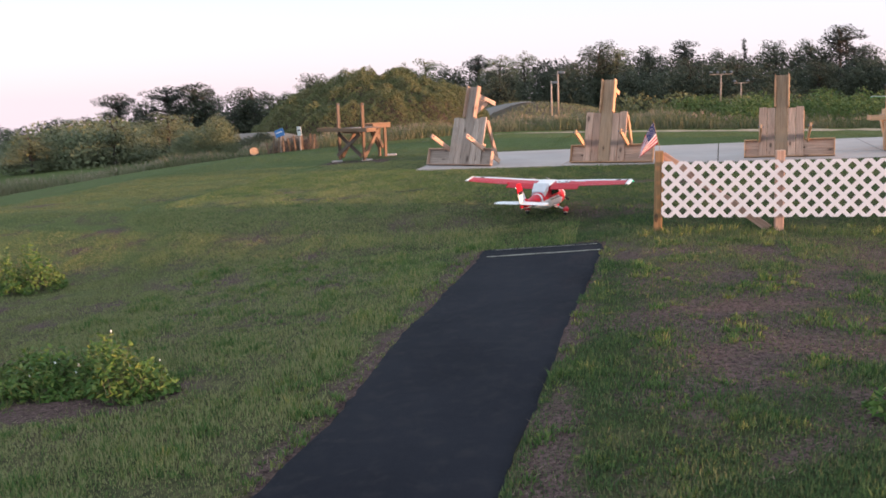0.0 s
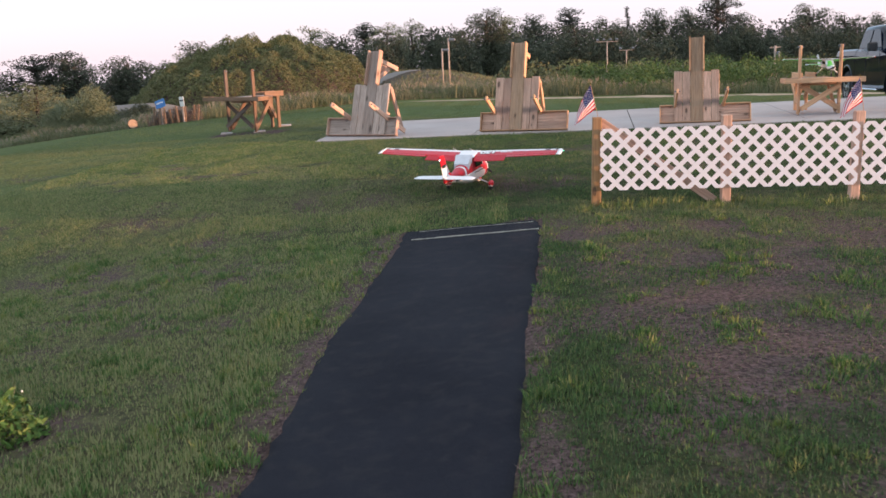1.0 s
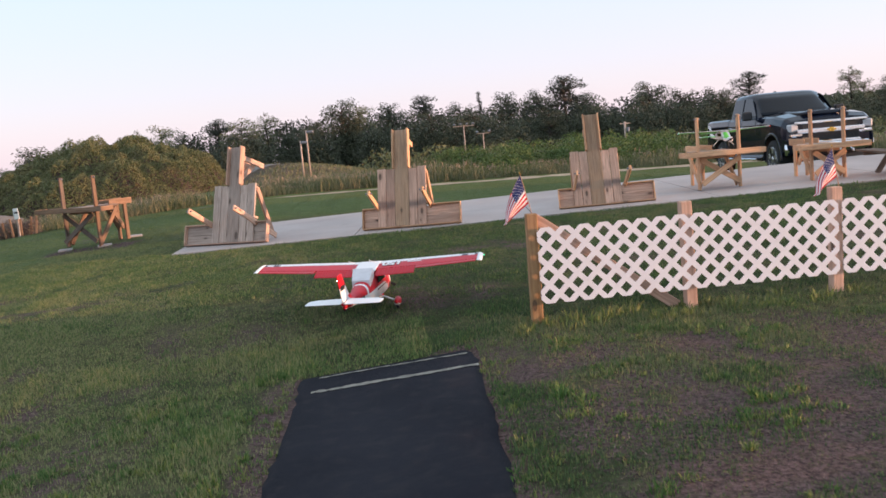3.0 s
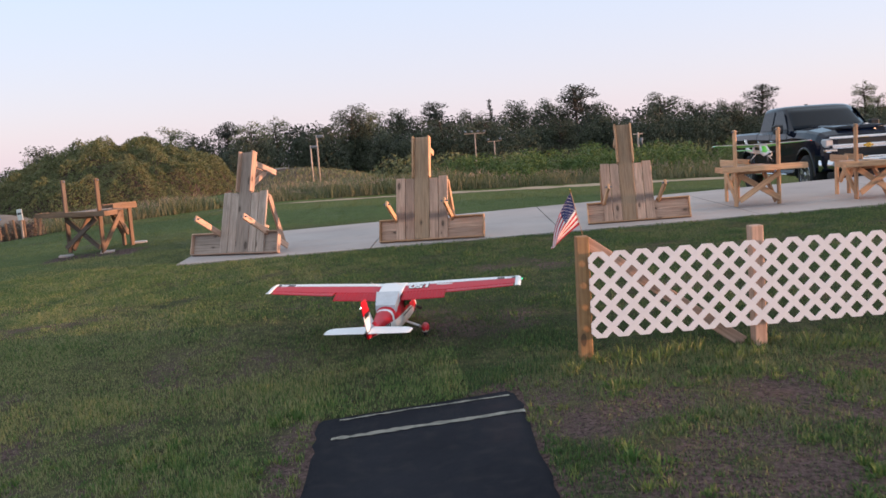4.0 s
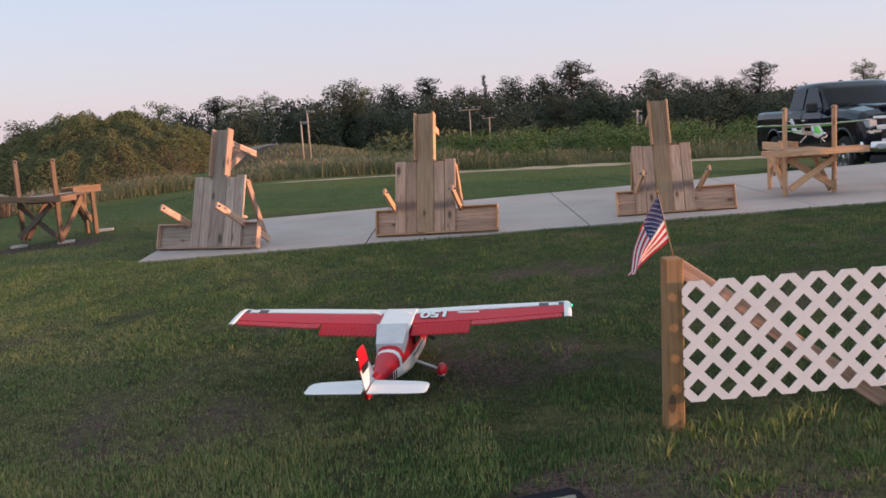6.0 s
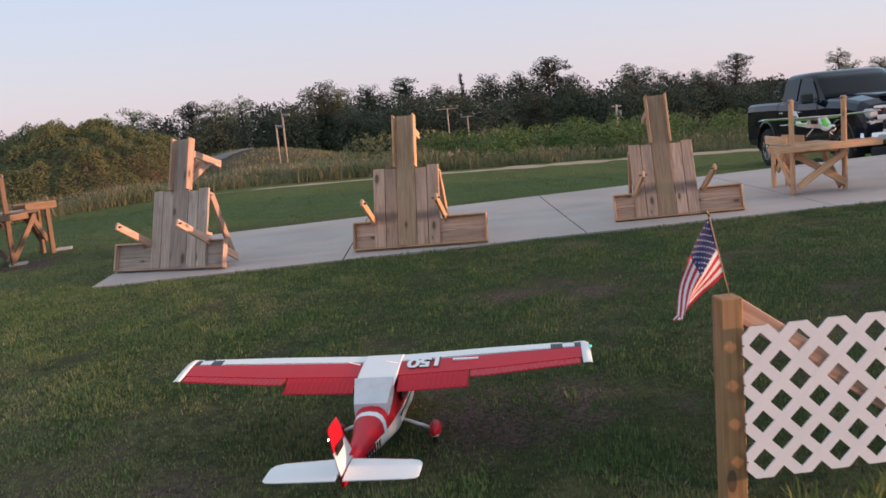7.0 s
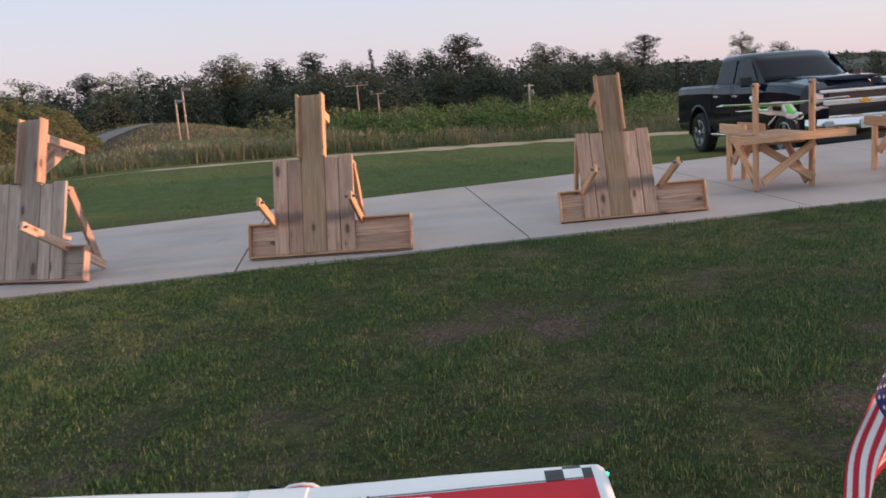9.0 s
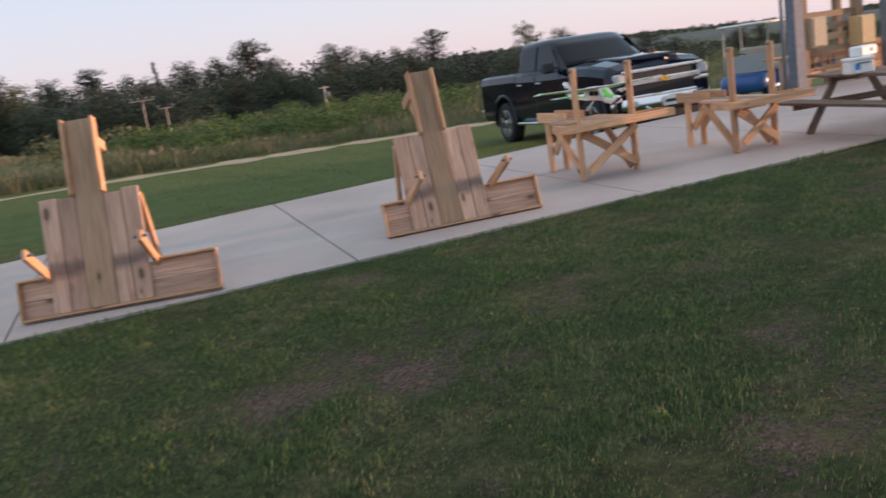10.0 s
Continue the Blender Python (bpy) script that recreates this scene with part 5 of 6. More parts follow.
        tip = loft([foil(s * x, le - d, ch * c + 0.012, z + up, 0.115 * c2) for x, d, c, up, c2 in ((1.012, 0, 1.0, 0, 1.0), (1.035, 0.004, 0.97, 0.001, 1), (1.052, 0.02, 0.9, -0.004, 0.8), (1.058, 0.04, 0.8, -0.01, 0.4))])
        part("wing_tip", tip, WHITE, wing, smooth=True)
        part("navigation_light", boxed(0.010, 0.018, 0.010, 0.003, s * 1.062, le - 0.04, z - 0.006), LED_G if s > 0 else LED_R, wing)
        # main gear
        bar("gear_leg", (s * 0.08, 0.02, 0.14 if detail else 0.24), (s * 0.24, 0.03, 0.075), 0.009, WHITE, th, seg=8)
        gear(th, s * 0.25, 0.03, body, detail)
    if detail:
        for x in (-0.10, 0.09):
            bar("antenna", (x, -0.01, ZW + 0.03), (x - 0.05, -0.10, ZW + 0.075), 0.0022, WHITE, th, seg=6)
    gear(th, 0, 0.46, body, detail)
    bar("nose_leg", (0, 0.46, 0.13 if detail else 0.20), (0, 0.46, 0.07), 0.008, STEEL, th, seg=8)
    # nose: cowl ring, spinner, blades at rest
    part("cowl_ring", loft([oval(0, y, 0.285 + up, w * thin, h * (1 if detail else 0.66)) for y, w, h in ((0.602, 0.11, 0.105), (0.60, 0.16, 0.155), (0.565, 0.187, 0.183), (0.555, 0.186, 0.182))]), WHITE, th, smooth=True)
    part("spinner", loft([oval(0, y, 0.285 + up, r * thin, r * thin, 12, 2) for y, r in ((0.60, 0.075), (0.625, 0.068), (0.655, 0.04), (0.675, 0.008))]), BLACK, th, smooth=True)
    for a in (25, 205):
        bm = boxed(0.13, 0.006, 0.026, 0.002, 0.08)
        bmesh.ops.transform(bm, matrix=Matrix.Translation((0, 0.615, 0.285 + up)) @ Matrix.Rotation(radians(a), 4, "Y"), verts=bm.verts)
        part("propeller_blade", bm, BLACK, th)
    # tail
    fin_rings = []
    for z, y0, y1, t in ((0.37, -0.66, -1.03, 0.022), (0.41, -0.80, -1.06, 0.020), (0.50, -0.90, -1.115, 0.015), (0.605, -1.00, -1.165, 0.010), (0.615, -1.02, -1.16, 0.005)):
        fin_rings.append([(t / 2 * a, y0 + (y1 - y0) * u, z) for u, a in ((0, 0), (0.12, 0.8), (0.4, 1), (1, 0.25), (1, -0.25), (0.4, -1), (0.12, -0.8))])
    bm = loft(fin_rings)
    for f in bm.faces:
        c = f.calc_center_median()
        f.material_index = 0 if c.z < 0.50 and c.y < -0.90 else 1
    part("fin", bm, (WHITE, body if detail else WHITE), th)
    for s in (-1, 1):
        part("fin_decal", boxed(0.003, 0.12, 0.035, 0, s * 0.0095, -1.035, 0.50), BLACK, th)
    part("tail_light", boxed(0.007, 0.007, 0.007, 0.002, 0, -1.165, 0.575), LED_W, th)
    for s in (-1, 1):
        rings = []
        for x, y0, y1, t in ((0.015, -0.84, -1.075, 0.022), (0.26, -0.87, -1.075, 0.016), (0.30, -0.89, -1.07, 0.012), (0.315, -0.92, -1.05, 0.005)):
            rings.append([(s * x, y0 + (y1 - y0) * u, 0.372 + t / 2 * a) for u, a in ((0, 0), (0.1, 0.8), (0.4, 1), (1, 0.2), (1, -0.2), (0.4, -1), (0.1, -0.8))])
        bm = loft(rings)
        for f in bm.faces:
            f.material_index = 1 if f.calc_center_median().y > -0.885 else 0
        part("tailplane", bm, (WHITE, body), th)
    # black checks on the nose side and the flowing cheat line
    for s in (-1, 1):
        part("cheat_line", boxed(0.004, 0.38, 0.008, 0), BLACK, th, m=pose(s * 0.113, 0.03, 0.318))
    if detail:
        # the type number, read from ahead, and a plain bar where the maker's script stands
        le, ch, z = at(0.3)
        me = lettering("150", 0.115, bold=0.003)
        me.materials.append(WHITE)
        part("type_number", me, WHITE, th, "white type number", pose(0.225, LE - 0.44 * CH, z - 0.003 + foil_top(0.44, CH) + 0.0045, -6.6, 2, 180) @ Matrix.Diagonal((1.15, 1.3, 1, 1)))
        shadow = lettering("150", 0.115, 0.001, 0.007)
        shadow.materials.append(BLACK)
        part("type_number_shadow", shadow, BLACK, th, "black edge of the type number", pose(0.228, LE - 0.445 * CH, z - 0.003 + foil_top(0.445, CH) + 0.0028, -6.6, 2, 180) @ Matrix.Diagonal((1.15, 1.3, 1, 1)))
        part("script_bar", boxed(0.13, 0.026, 0.006, 0, 0.43, LE - 0.42 * CH, at(0.43)[2] + foil_top(0.42, CH) + 0.001), WHITE, th, "white script mark")
        for s in (-1, 1):
            for i in range(6):
                part("registration_bar", boxed(0.004, 0.024, 0.042, 0, s * (0.069 - 0.0052 * i + 0.004), -0.545 - 0.032 * i, 0.318), BLACK, th)
        for s in (-1, 1):
            for i in range(4):
                part("nose_check", boxed(0.004, 0.03, 0.03, 0, s * 0.094, 0.54 - 0.03 * i, 0.262 - 0.03 * (i % 2)), BLACK, th)
    # the airframe sits low over its short undercarriage
    for ob in th.children:
        if ob.name.split(".")[0] not in ("wheel", "wheel_fairing", "gear_leg", "nose_leg"):
            ob.matrix_basis = pose(0, 0, -0.10) @ ob.matrix_basis
    return th


def gear(th, x, y, body, faired):
    """A wheel, in a streamlined fairing where it has one."""
    if faired:
        bm = loft([oval(x, y + dy, 0.068 + dz, w, h, 12, 2.2) for dy, dz, w, h in ((0.085, 0.002, 0.01, 0.012), (0.065, 0.002, 0.045, 0.055), (0.02, 0.004, 0.062, 0.085), (-0.03, 0.004, 0.055, 0.072), (-0.075, 0.01, 0.03, 0.04), (-0.10, 0.016, 0.006, 0.01))])
        for f in bm.faces:
            f.material_index = 0 if f.calc_center_median().z < 0.06 else 1
        part("wheel_fairing", bm, (WHITE, body), th, smooth=True)
    wheel = rod(0.04, 0.026, 16)
    bmesh.ops.bevel(wheel, geom=wheel.edges[:], offset=0.005, segments=1, affect="EDGES")
    bmesh.ops.transform(wheel, matrix=Matrix.Translation((x, y, 0.04)), verts=wheel.verts)
    part("wheel", wheel, TYRE, th)


PX, PY, PH = -1.33, 1.02, -12.0
high_wing_plane("red_model_plane", "red and white high-wing model aeroplane standing on the grass", pose(PX, PY, ground_height(PX, PY) + 0.012, 0, 0.5, PH), 2.06, RED, WHITE, True)
high_wing_plane("green_model_plane", "lime green and white high-wing model aeroplane parked on a stand", pose(4.93, 8.25, 0.63 + slab_height(4.9) + 0.025, 0, 0, -186), 1.55, GREEN, WHITE, False)

# ---- pickup truck ----
def wheel_at(parent, x, y, r=0.40, side=1, width=0.27):
    """A tyre with a bead, and a five-spoke rim inside it."""
    tyre = []
    for d, rr in ((-0.5, 0.66), (-0.5, 0.9), (-0.36, 1.0), (0.36, 1.0), (0.5, 0.9), (0.5, 0.66), (0.3, 0.62), (-0.3, 0.62)):
        tyre.append([(x + r * rr * math.cos(a), y + d * width, r + r * rr * math.sin(a)) for a in np.linspace(0, 2 * math.pi, 28, endpoint=False)])
    bm = loft(tyre + tyre[:1], caps=False)
    bmesh.ops.remove_doubles(bm, verts=bm.verts, dist=1e-5)
    wh = part("wheel", bm, TYRE, parent, smooth=True)
    bm = loft([[(x + r * q * math.cos(a), y + side * d, r + r * q * math.sin(a)) for a in np.linspace(0, 2 * math.pi, 28, endpoint=False)] for q, d in ((0.66, 0.13), (0.63, 0.145), (0.60, 0.12), (0.57, 0.05), (0.05, 0.04))])
    # shade behind the spokes is painted: the barrel gets the dark plastic
    part("rim", bm, DARKPLASTIC, wh, "rim barrel coloured dark for shade", smooth=True)
    for k in range(5):
        a = 2 * math.pi * k / 5 + 0.3
        for da in (-0.13, 0.13):
            p = (x + r * 0.12 * math.cos(a + da * 2), y + side * 0.115, r + r * 0.12 * math.sin(a + da * 2))
            q = (x + r * 0.61 * math.cos(a + da), y + side * 0.125, r + r * 0.61 * math.sin(a + da))
            board("spoke", p, q, 0.05, 0.022, ALLOY, wh, (0, side, 0))
    part("hub_cap", loft([[(x + q * math.cos(a), y + side * d, r + q * math.sin(a)) for a in np.linspace(0, 2 * math.pi, 14, endpoint=False)] for q, d in ((0.07, 0.10), (0.065, 0.135), (0.03, 0.142))]), ALLOY, wh, smooth=True)
    ring = [[(x + r * q * math.cos(a), y + side * d, r + r * q * math.sin(a)) for a in np.linspace(0, 2 * math.pi, 28, endpoint=False)] for q, d in ((0.60, 0.13), (0.655, 0.142), (0.665, 0.13))]
    part("rim_lip", loft(ring, caps=False), ALLOY, wh, smooth=True)


def pickup(label, m):
    """x forward from the rear axle, y to its left, z up from the road."""
    th = thing("pickup_truck", label, "truck", m)
    WB = 3.645

    def ring(x, zb, zt, wb, wm, wt, crown=0.0):
        """Half sections mirrored: sill, waist, shoulder, top."""
        half = [(wb, zb), (wm, zb + 0.12), (wm + 0.005, zb + 0.45 * (zt - zb)), (wm - 0.005, zt - 0.16), (wt + 0.01, zt - 0.04), (wt - 0.05, zt), (wt * 0.5, zt + crown), (0.0, zt + crown * 1.3)]
        return [(x, y, z) for y, z in half] + [(x, -y, z) for y, z in reversed(half[:-1])]

    BODY = [(-1.17, 0.52, 1.27, 0.92, 0.97, 0.93, 0), (-1.14, 0.46, 1.29, 0.95, 0.99, 0.95, 0), (-0.7, 0.44, 1.30, 0.96, 1.0, 0.96, 0), (0.62, 0.44, 1.30, 0.96, 1.0, 0.96, 0), (0.68, 0.40, 1.285, 0.95, 0.995, 0.955, 0), (1.6, 0.38, 1.27, 0.95, 0.995, 0.955, 0), (2.62, 0.40, 1.27, 0.95, 1.0, 0.955, 0.02), (3.0, 0.42, 1.285, 0.95, 1.005, 0.96, 0.055), (3.65, 0.46, 1.26, 0.96, 1.01, 0.95, 0.06), (4.2, 0.46, 1.20, 0.95, 1.0, 0.92, 0.05), (4.42, 0.48, 1.12, 0.92, 0.96, 0.88, 0.04), (4.47, 0.52, 1.06, 0.88, 0.92, 0.85, 0.02)]
    BODY = [(x, zb, zt + 0.05, *rest) for x, zb, zt, *rest in BODY]
    bm = loft([ring(*b) for b in BODY])
    raw = new("raw", mesh_of("raw", bm, CAR))
    cut = bmesh.new()
    for x in (0, WB):
        bmesh.ops.create_cone(cut, cap_ends=True, segments=32, radius1=0.50, radius2=0.50, depth=3.0, matrix=Matrix.Translation((x, 0, 0.43)) @ Matrix.Rotation(radians(90), 4, "X"))
    # the open load bed
    bmesh.ops.create_cube(cut, size=1, matrix=Matrix.Translation((-0.27, 0, 1.30)) @ Matrix.Diagonal((1.66, 1.66, 0.9, 1)))
    knife = new("knife", mesh_of("knife", cut, DARKPLASTIC))
    mod = raw.modifiers.new("cut", "BOOLEAN")
    mod.operation, mod.solver, mod.object = "DIFFERENCE", "EXACT", knife
    bpy.context.view_layer.update()
    me = bpy.data.meshes.new_from_object(raw.evaluated_get(bpy.context.evaluated_depsgraph_get()))
    bpy.data.objects.remove(raw)
    bpy.data.objects.remove(knife)
    part("body", me, CAR, th, "glossy black bodywork")
    # cab with its glass
    def cab_ring(x0, x1, w, z):
        """A plan section: flat sides, rounded corners, a bowed front."""
        half = []
        for k in range(7):
            a = math.pi / 2 * k / 6
            half.append((x0 + 0.10 - 0.10 * math.sin(a), w - 0.10 + 0.10 * math.cos(a)))
        back = half[::-1]
        front = [(x1 - 0.10 * (y / w) ** 2 - 0.10 * abs(y / w) ** 8, y) for y in np.linspace(w, -w, 15)]
        pts = back + front[:1] + front[1:] + [(x, -y) for x, y in half]
        return [(x, y, z) for x, y in pts]

    CAB = [(0.66, 2.98, 0.955, 1.20), (0.66, 2.93, 0.95, 1.28), (0.68, 2.80, 0.935, 1.33), (0.74, 2.36, 0.855, 1.66), (0.78, 2.16, 0.815, 1.80), (0.81, 2.08, 0.785, 1.84), (0.86, 1.99, 0.73, 1.868), (0.98, 1.84, 0.60, 1.885), (1.2, 1.6, 0.35, 1.892)]
    part("cab", loft([cab_ring(*c) for c in CAB]), CAR, th, "black cab with a curved roof", smooth=True)

    def pane(name, pts, mat=GLASS, t=0.012):
        c = sum((Vector(p) for p in pts), Vector()) / len(pts)
        nrm = (Vector(pts[1]) - Vector(pts[0])).cross(Vector(pts[2]) - Vector(pts[0])).normalized()
        if nrm.dot(c - Vector((1.6, 0, 1.3))) < 0:
            nrm = -nrm
        bm = bmesh.new()
        bm.faces.new([bm.verts.new(Vector(p) + nrm * 0.004) for p in pts])
        ext = bmesh.ops.extrude_face_region(bm, geom=bm.faces[:])
        for v in ext["geom"]:
            if isinstance(v, bmesh.types.BMVert):
                v.co += nrm * t
        bmesh.ops.recalc_face_normals(bm, faces=bm.faces)
        return part(name, bm, mat, th)

    def on_side(x, z, s):
        w = 0.935 + (0.82 - 0.935) * (z - 1.33) / 0.47
        return (x, s * (w + 0.002), z)

    for s in (-1, 1):
        pane("side_window", [on_side(*p, s) for p in ((0.80, 1.36), (1.55, 1.355), (1.57, 1.775), (0.90, 1.775))])
        pane("side_window", [on_side(*p, s) for p in ((1.64, 1.355), (2.56, 1.365), (2.16, 1.72), (2.02, 1.775), (1.66, 1.775))])
        mir = part("mirror", boxed(0.13, 0.22, 0.20, 0.03), DARKPLASTIC, th, "black door mirror", pose(2.45, s * 1.12, 1.38))
        for x0, x1 in ((0.72, 1.56), (1.585, 2.62)):
            part("door_seam", boxed(0.012, 0.006, 0.78, 0, x1, s * 0.998, 0.90), DARKPLASTIC, th)
            part("door_handle", boxed(0.17, 0.03, 0.035, 0.008, x0 + 0.16, s * 1.012, 1.12), CHROME, th, "chrome door handle")
        board("side_step", (0.75, s * 1.02, 0.40), (2.75, s * 1.02, 0.40), 0.12, 0.05, CHROME, th, label="bright side step", b=0.015)
        for x in (0, WB):
            wheel_at(th, x, s * 0.87, 0.405, s)
            arch = [[(x + rr * math.cos(a), s * yy, 0.43 + rr * math.sin(a)) for a in np.linspace(-0.1, math.pi + 0.1, 20)] for rr, yy in ((0.50, 0.985), (0.50, 1.018), (0.545, 1.016), (0.55, 0.99))]
            part("arch_lip", loft(arch, closed=False, caps=False), CAR, th, smooth=True)
            lining = [[(x + 0.498 * math.cos(a), yy, 0.43 + 0.498 * math.sin(a)) for a in np.linspace(-0.2, math.pi + 0.2, 20)] for yy in (s * 0.60, s * 0.995)]
            part("arch_lining", loft(lining, closed=False, caps=False), DARKPLASTIC, th, smooth=True)
        # head lamp, wrapped round the corner
        part("headlight", boxed(0.16, 0.34, 0.17, 0.03), LENS, th, "clear headlight", pose(4.40, s * 0.77, 1.03, 0, 0, -s * 17))
        part("lower_headlight", boxed(0.10, 0.30, 0.07, 0.02), CHROME, th, m=pose(4.455, s * 0.77, 0.885, 0, 0, -s * 14))
        part("fog_lamp", boxed(0.06, 0.18, 0.10, 0.02), LENS, th, m=pose(4.60, s * 0.70, 0.62, 0, 0, -s * 10))
        part("tow_hook", boxed(0.10, 0.05, 0.08, 0.015, 4.60, s * 0.42, 0.50), CHROME, th)
    bm = bmesh.new()
    rows = []
    for f in np.linspace(0, 1, 6):
        z, x1, w = 1.345 + 0.45 * f, 2.79 - 0.61 * f, 0.93 - 0.115 * f
        rows.append([bm.verts.new((x1 - 0.10 * (y / w) ** 2 - 0.10 * abs(y / w) ** 8 + 0.012, y, z + 0.006)) for y in np.linspace(-0.9 * w, 0.9 * w, 15)])
    for r0, r1 in zip(rows, rows[1:]):
        for i in range(14):
            bm.faces.new((r0[i], r0[i + 1], r1[i + 1], r1[i]))
    ext = bmesh.ops.extrude_face_region(bm, geom=bm.faces[:])
    for v in ext["geom"]:
        if isinstance(v, bmesh.types.BMVert):
            v.co.x -= 0.02
    bmesh.ops.recalc_face_normals(bm, faces=bm.faces)
    part("windscreen", bm, GLASS, th, smooth=True)
    pane("rear_screen", [(0.68, 0.72, 1.36), (0.68, -0.72, 1.36), (0.76, -0.66, 1.78), (0.76, 0.66, 1.78)])
    part("antenna_fin", boxed(0.14, 0.04, 0.045, 0.012, 1.35, 0, 1.90), DARKPLASTIC, th)
    # front: two dark grille openings between chrome bars
    part("grille", boxed(0.06, 1.26, 0.46, 0.01, 4.45, 0, 0.93), DARKPLASTIC, th, "dark mesh grille")
    for z, h, w in ((1.13, 0.05, 1.62), (0.955, 0.085, 1.50), (0.72, 0.05, 1.30)):
        part("grille_bar", boxed(0.05, w, h, 0.015, 4.50, 0, z), CHROME, th, "chrome grille bar")
    for k in range(5):
        part("grille_slat", boxed(0.03, 1.2, 0.012, 0.003, 4.485, 0, 0.755 + 0.032 * k), DARKPLASTIC, th)
    part("emblem", boxed(0.03, 0.20, 0.045, 0.012, 4.535, 0, 0.955), GOLD, th, "gold emblem bar")
    part("emblem", boxed(0.03, 0.10, 0.085, 0.012, 4.535, 0, 0.955), GOLD, th)
    bump = [[(x, y, z) for z, x in ((0.48, 4.55 - 0.22 * (y / 0.98) ** 2), (0.55, 4.64 - 0.22 * (y / 0.98) ** 2), (0.70, 4.63 - 0.22 * (y / 0.98) ** 2), (0.72, 4.50 - 0.22 * (y / 0.98) ** 2), (0.50, 4.40 - 0.22 * (y / 0.98) ** 2))] for y in np.linspace(-0.98, 0.98, 15)]
    part("bumper", loft(bump), CHROME, th, "chrome front bumper", smooth=True)
    part("air_dam", boxed(0.10, 1.7, 0.16, 0.03, 4.46, 0, 0.38), DARKPLASTIC, th)
    part("number_plate", boxed(0.012, 0.31, 0.15, 0.004, 4.655, 0, 0.60), PAPER, th)
    part("plate_bar", boxed(0.006, 0.22, 0.05, 0, 4.664, 0, 0.60), BLACK, th)
    part("hood_bulge", loft([[(x, y, 1.385 - 0.075 * max(0, x - 3) / 1.3 + up) for y, up in ((-0.62 * k, 0.0), (-0.5 * k, 0.035), (0, 0.05), (0.5 * k, 0.035), (0.62 * k, 0.0), (0, -0.05))] for x, k in ((2.9, 0.95), (3.4, 1), (4.1, 0.92), (4.3, 0.85))]), CAR, th, smooth=True)
    part("tailgate", boxed(0.05, 1.7, 0.55, 0.02, -1.15, 0, 1.0), CAR, th)
    part("rear_bumper", boxed(0.20, 1.9, 0.18, 0.03, -1.26, 0, 0.60), CHROME, th, "chrome rear bumper")
    for s in (-1, 1):
        part("tail_lamp", boxed(0.05, 0.14, 0.36, 0.02, -1.16, s * 0.90, 1.03), RED, th)
    part("chassis", boxed(5.0, 1.3, 0.22, 0.02, 1.7, 0, 0.44), DARKPLASTIC, th)
    return th


TX, TY = 9.33, 16.73
pickup("glossy black crew-cab pickup truck with a chrome grille, parked on grass", pose(TX, TY, -0.30, 0, -1.2, -94) @ Matrix.Diagonal((1, 1, 1.07, 1)))

# ---- right end of the slab: picnic table, shelter, cart ----
def picnic_table(m):
    th = thing("picnic_table", "weathered dark timber picnic table with fixed benches on the slab", "table", m)
    for k in range(5):
        board("top_plank", (-0.05, -0.30 + 0.15 * k, 0.74), (2.45, -0.30 + 0.15 * k, 0.74), 0.138, 0.038, WOOD_DARK, th)
    for s in (-1, 1):
        for d in (0.62, 0.77):
            board("bench_plank", (-0.05, s * d, 0.44), (2.45, s * d, 0.44), 0.138, 0.038, WOOD_DARK, th)
    for x in (0.28, 2.15):
        for s in (-1, 1):
            board("leg", (x, s * 0.62, 0.0), (x, s * 0.22, 0.72), 0.088, 0.038, WOOD_DARK, th, (1, 0, 0))
        board("bench_bearer", (x + 0.04, -0.84, 0.40), (x + 0.04, 0.84, 0.40), 0.088, 0.038, WOOD_DARK, th, (1, 0, 0))
        board("top_bearer", (x + 0.04, -0.34, 0.70), (x + 0.04, 0.34, 0.70), 0.088, 0.038, WOOD_DARK, th, (1, 0, 0))
    return th


ST = slab_height(8.2) + 0.022
picnic_table(pose(7.84, 7.52, ST - 0.02, 0, 0, -100) @ Matrix.Diagonal((1, 1, 0.87, 1)))
cool = thing("cooler_box", "white plastic cool box with a blue label on the picnic table", "cooler", pose(7.36, 6.78, ST + 0.64, 0, 0, -14) @ Matrix.Scale(0.7, 4))
part("tub", boxed(0.40, 0.26, 0.20, 0.02, 0, 0, 0.10), PAPER, cool)
part("lid", boxed(0.42, 0.28, 0.05, 0.02, 0, 0, 0.228), WHITE, cool)
part("label", boxed(0.09, 0.004, 0.09, 0, -0.10, -0.132, 0.11), SIGNBLUE, cool, "blue paper label")
part("handle", boxed(0.24, 0.02, 0.02, 0.006, 0, -0.15, 0.17), STEEL, cool)
case = thing("field_box", "pale grey field case lying on the cool box", "case", pose(7.47, 6.80, ST + 0.64 + 0.178, 0, 0, 8) @ Matrix.Scale(0.72, 4))
part("shell", boxed(0.42, 0.22, 0.16, 0.025, 0, 0, 0.08), WHITE, case)
part("latch", boxed(0.05, 0.01, 0.05, 0.003, 0.05, -0.114, 0.09), STEEL, case)

# the shelter stands past the picnic table; its own numbers are shifted and scaled as one
SHELTER = pose(0.50, 0.0, -0.03) @ Matrix.Diagonal((1.18, 1.2, 1.0, 1))
shelter = thing("shelter", "open timber field shelter with steel and wood posts", "shelter", SHELTER)
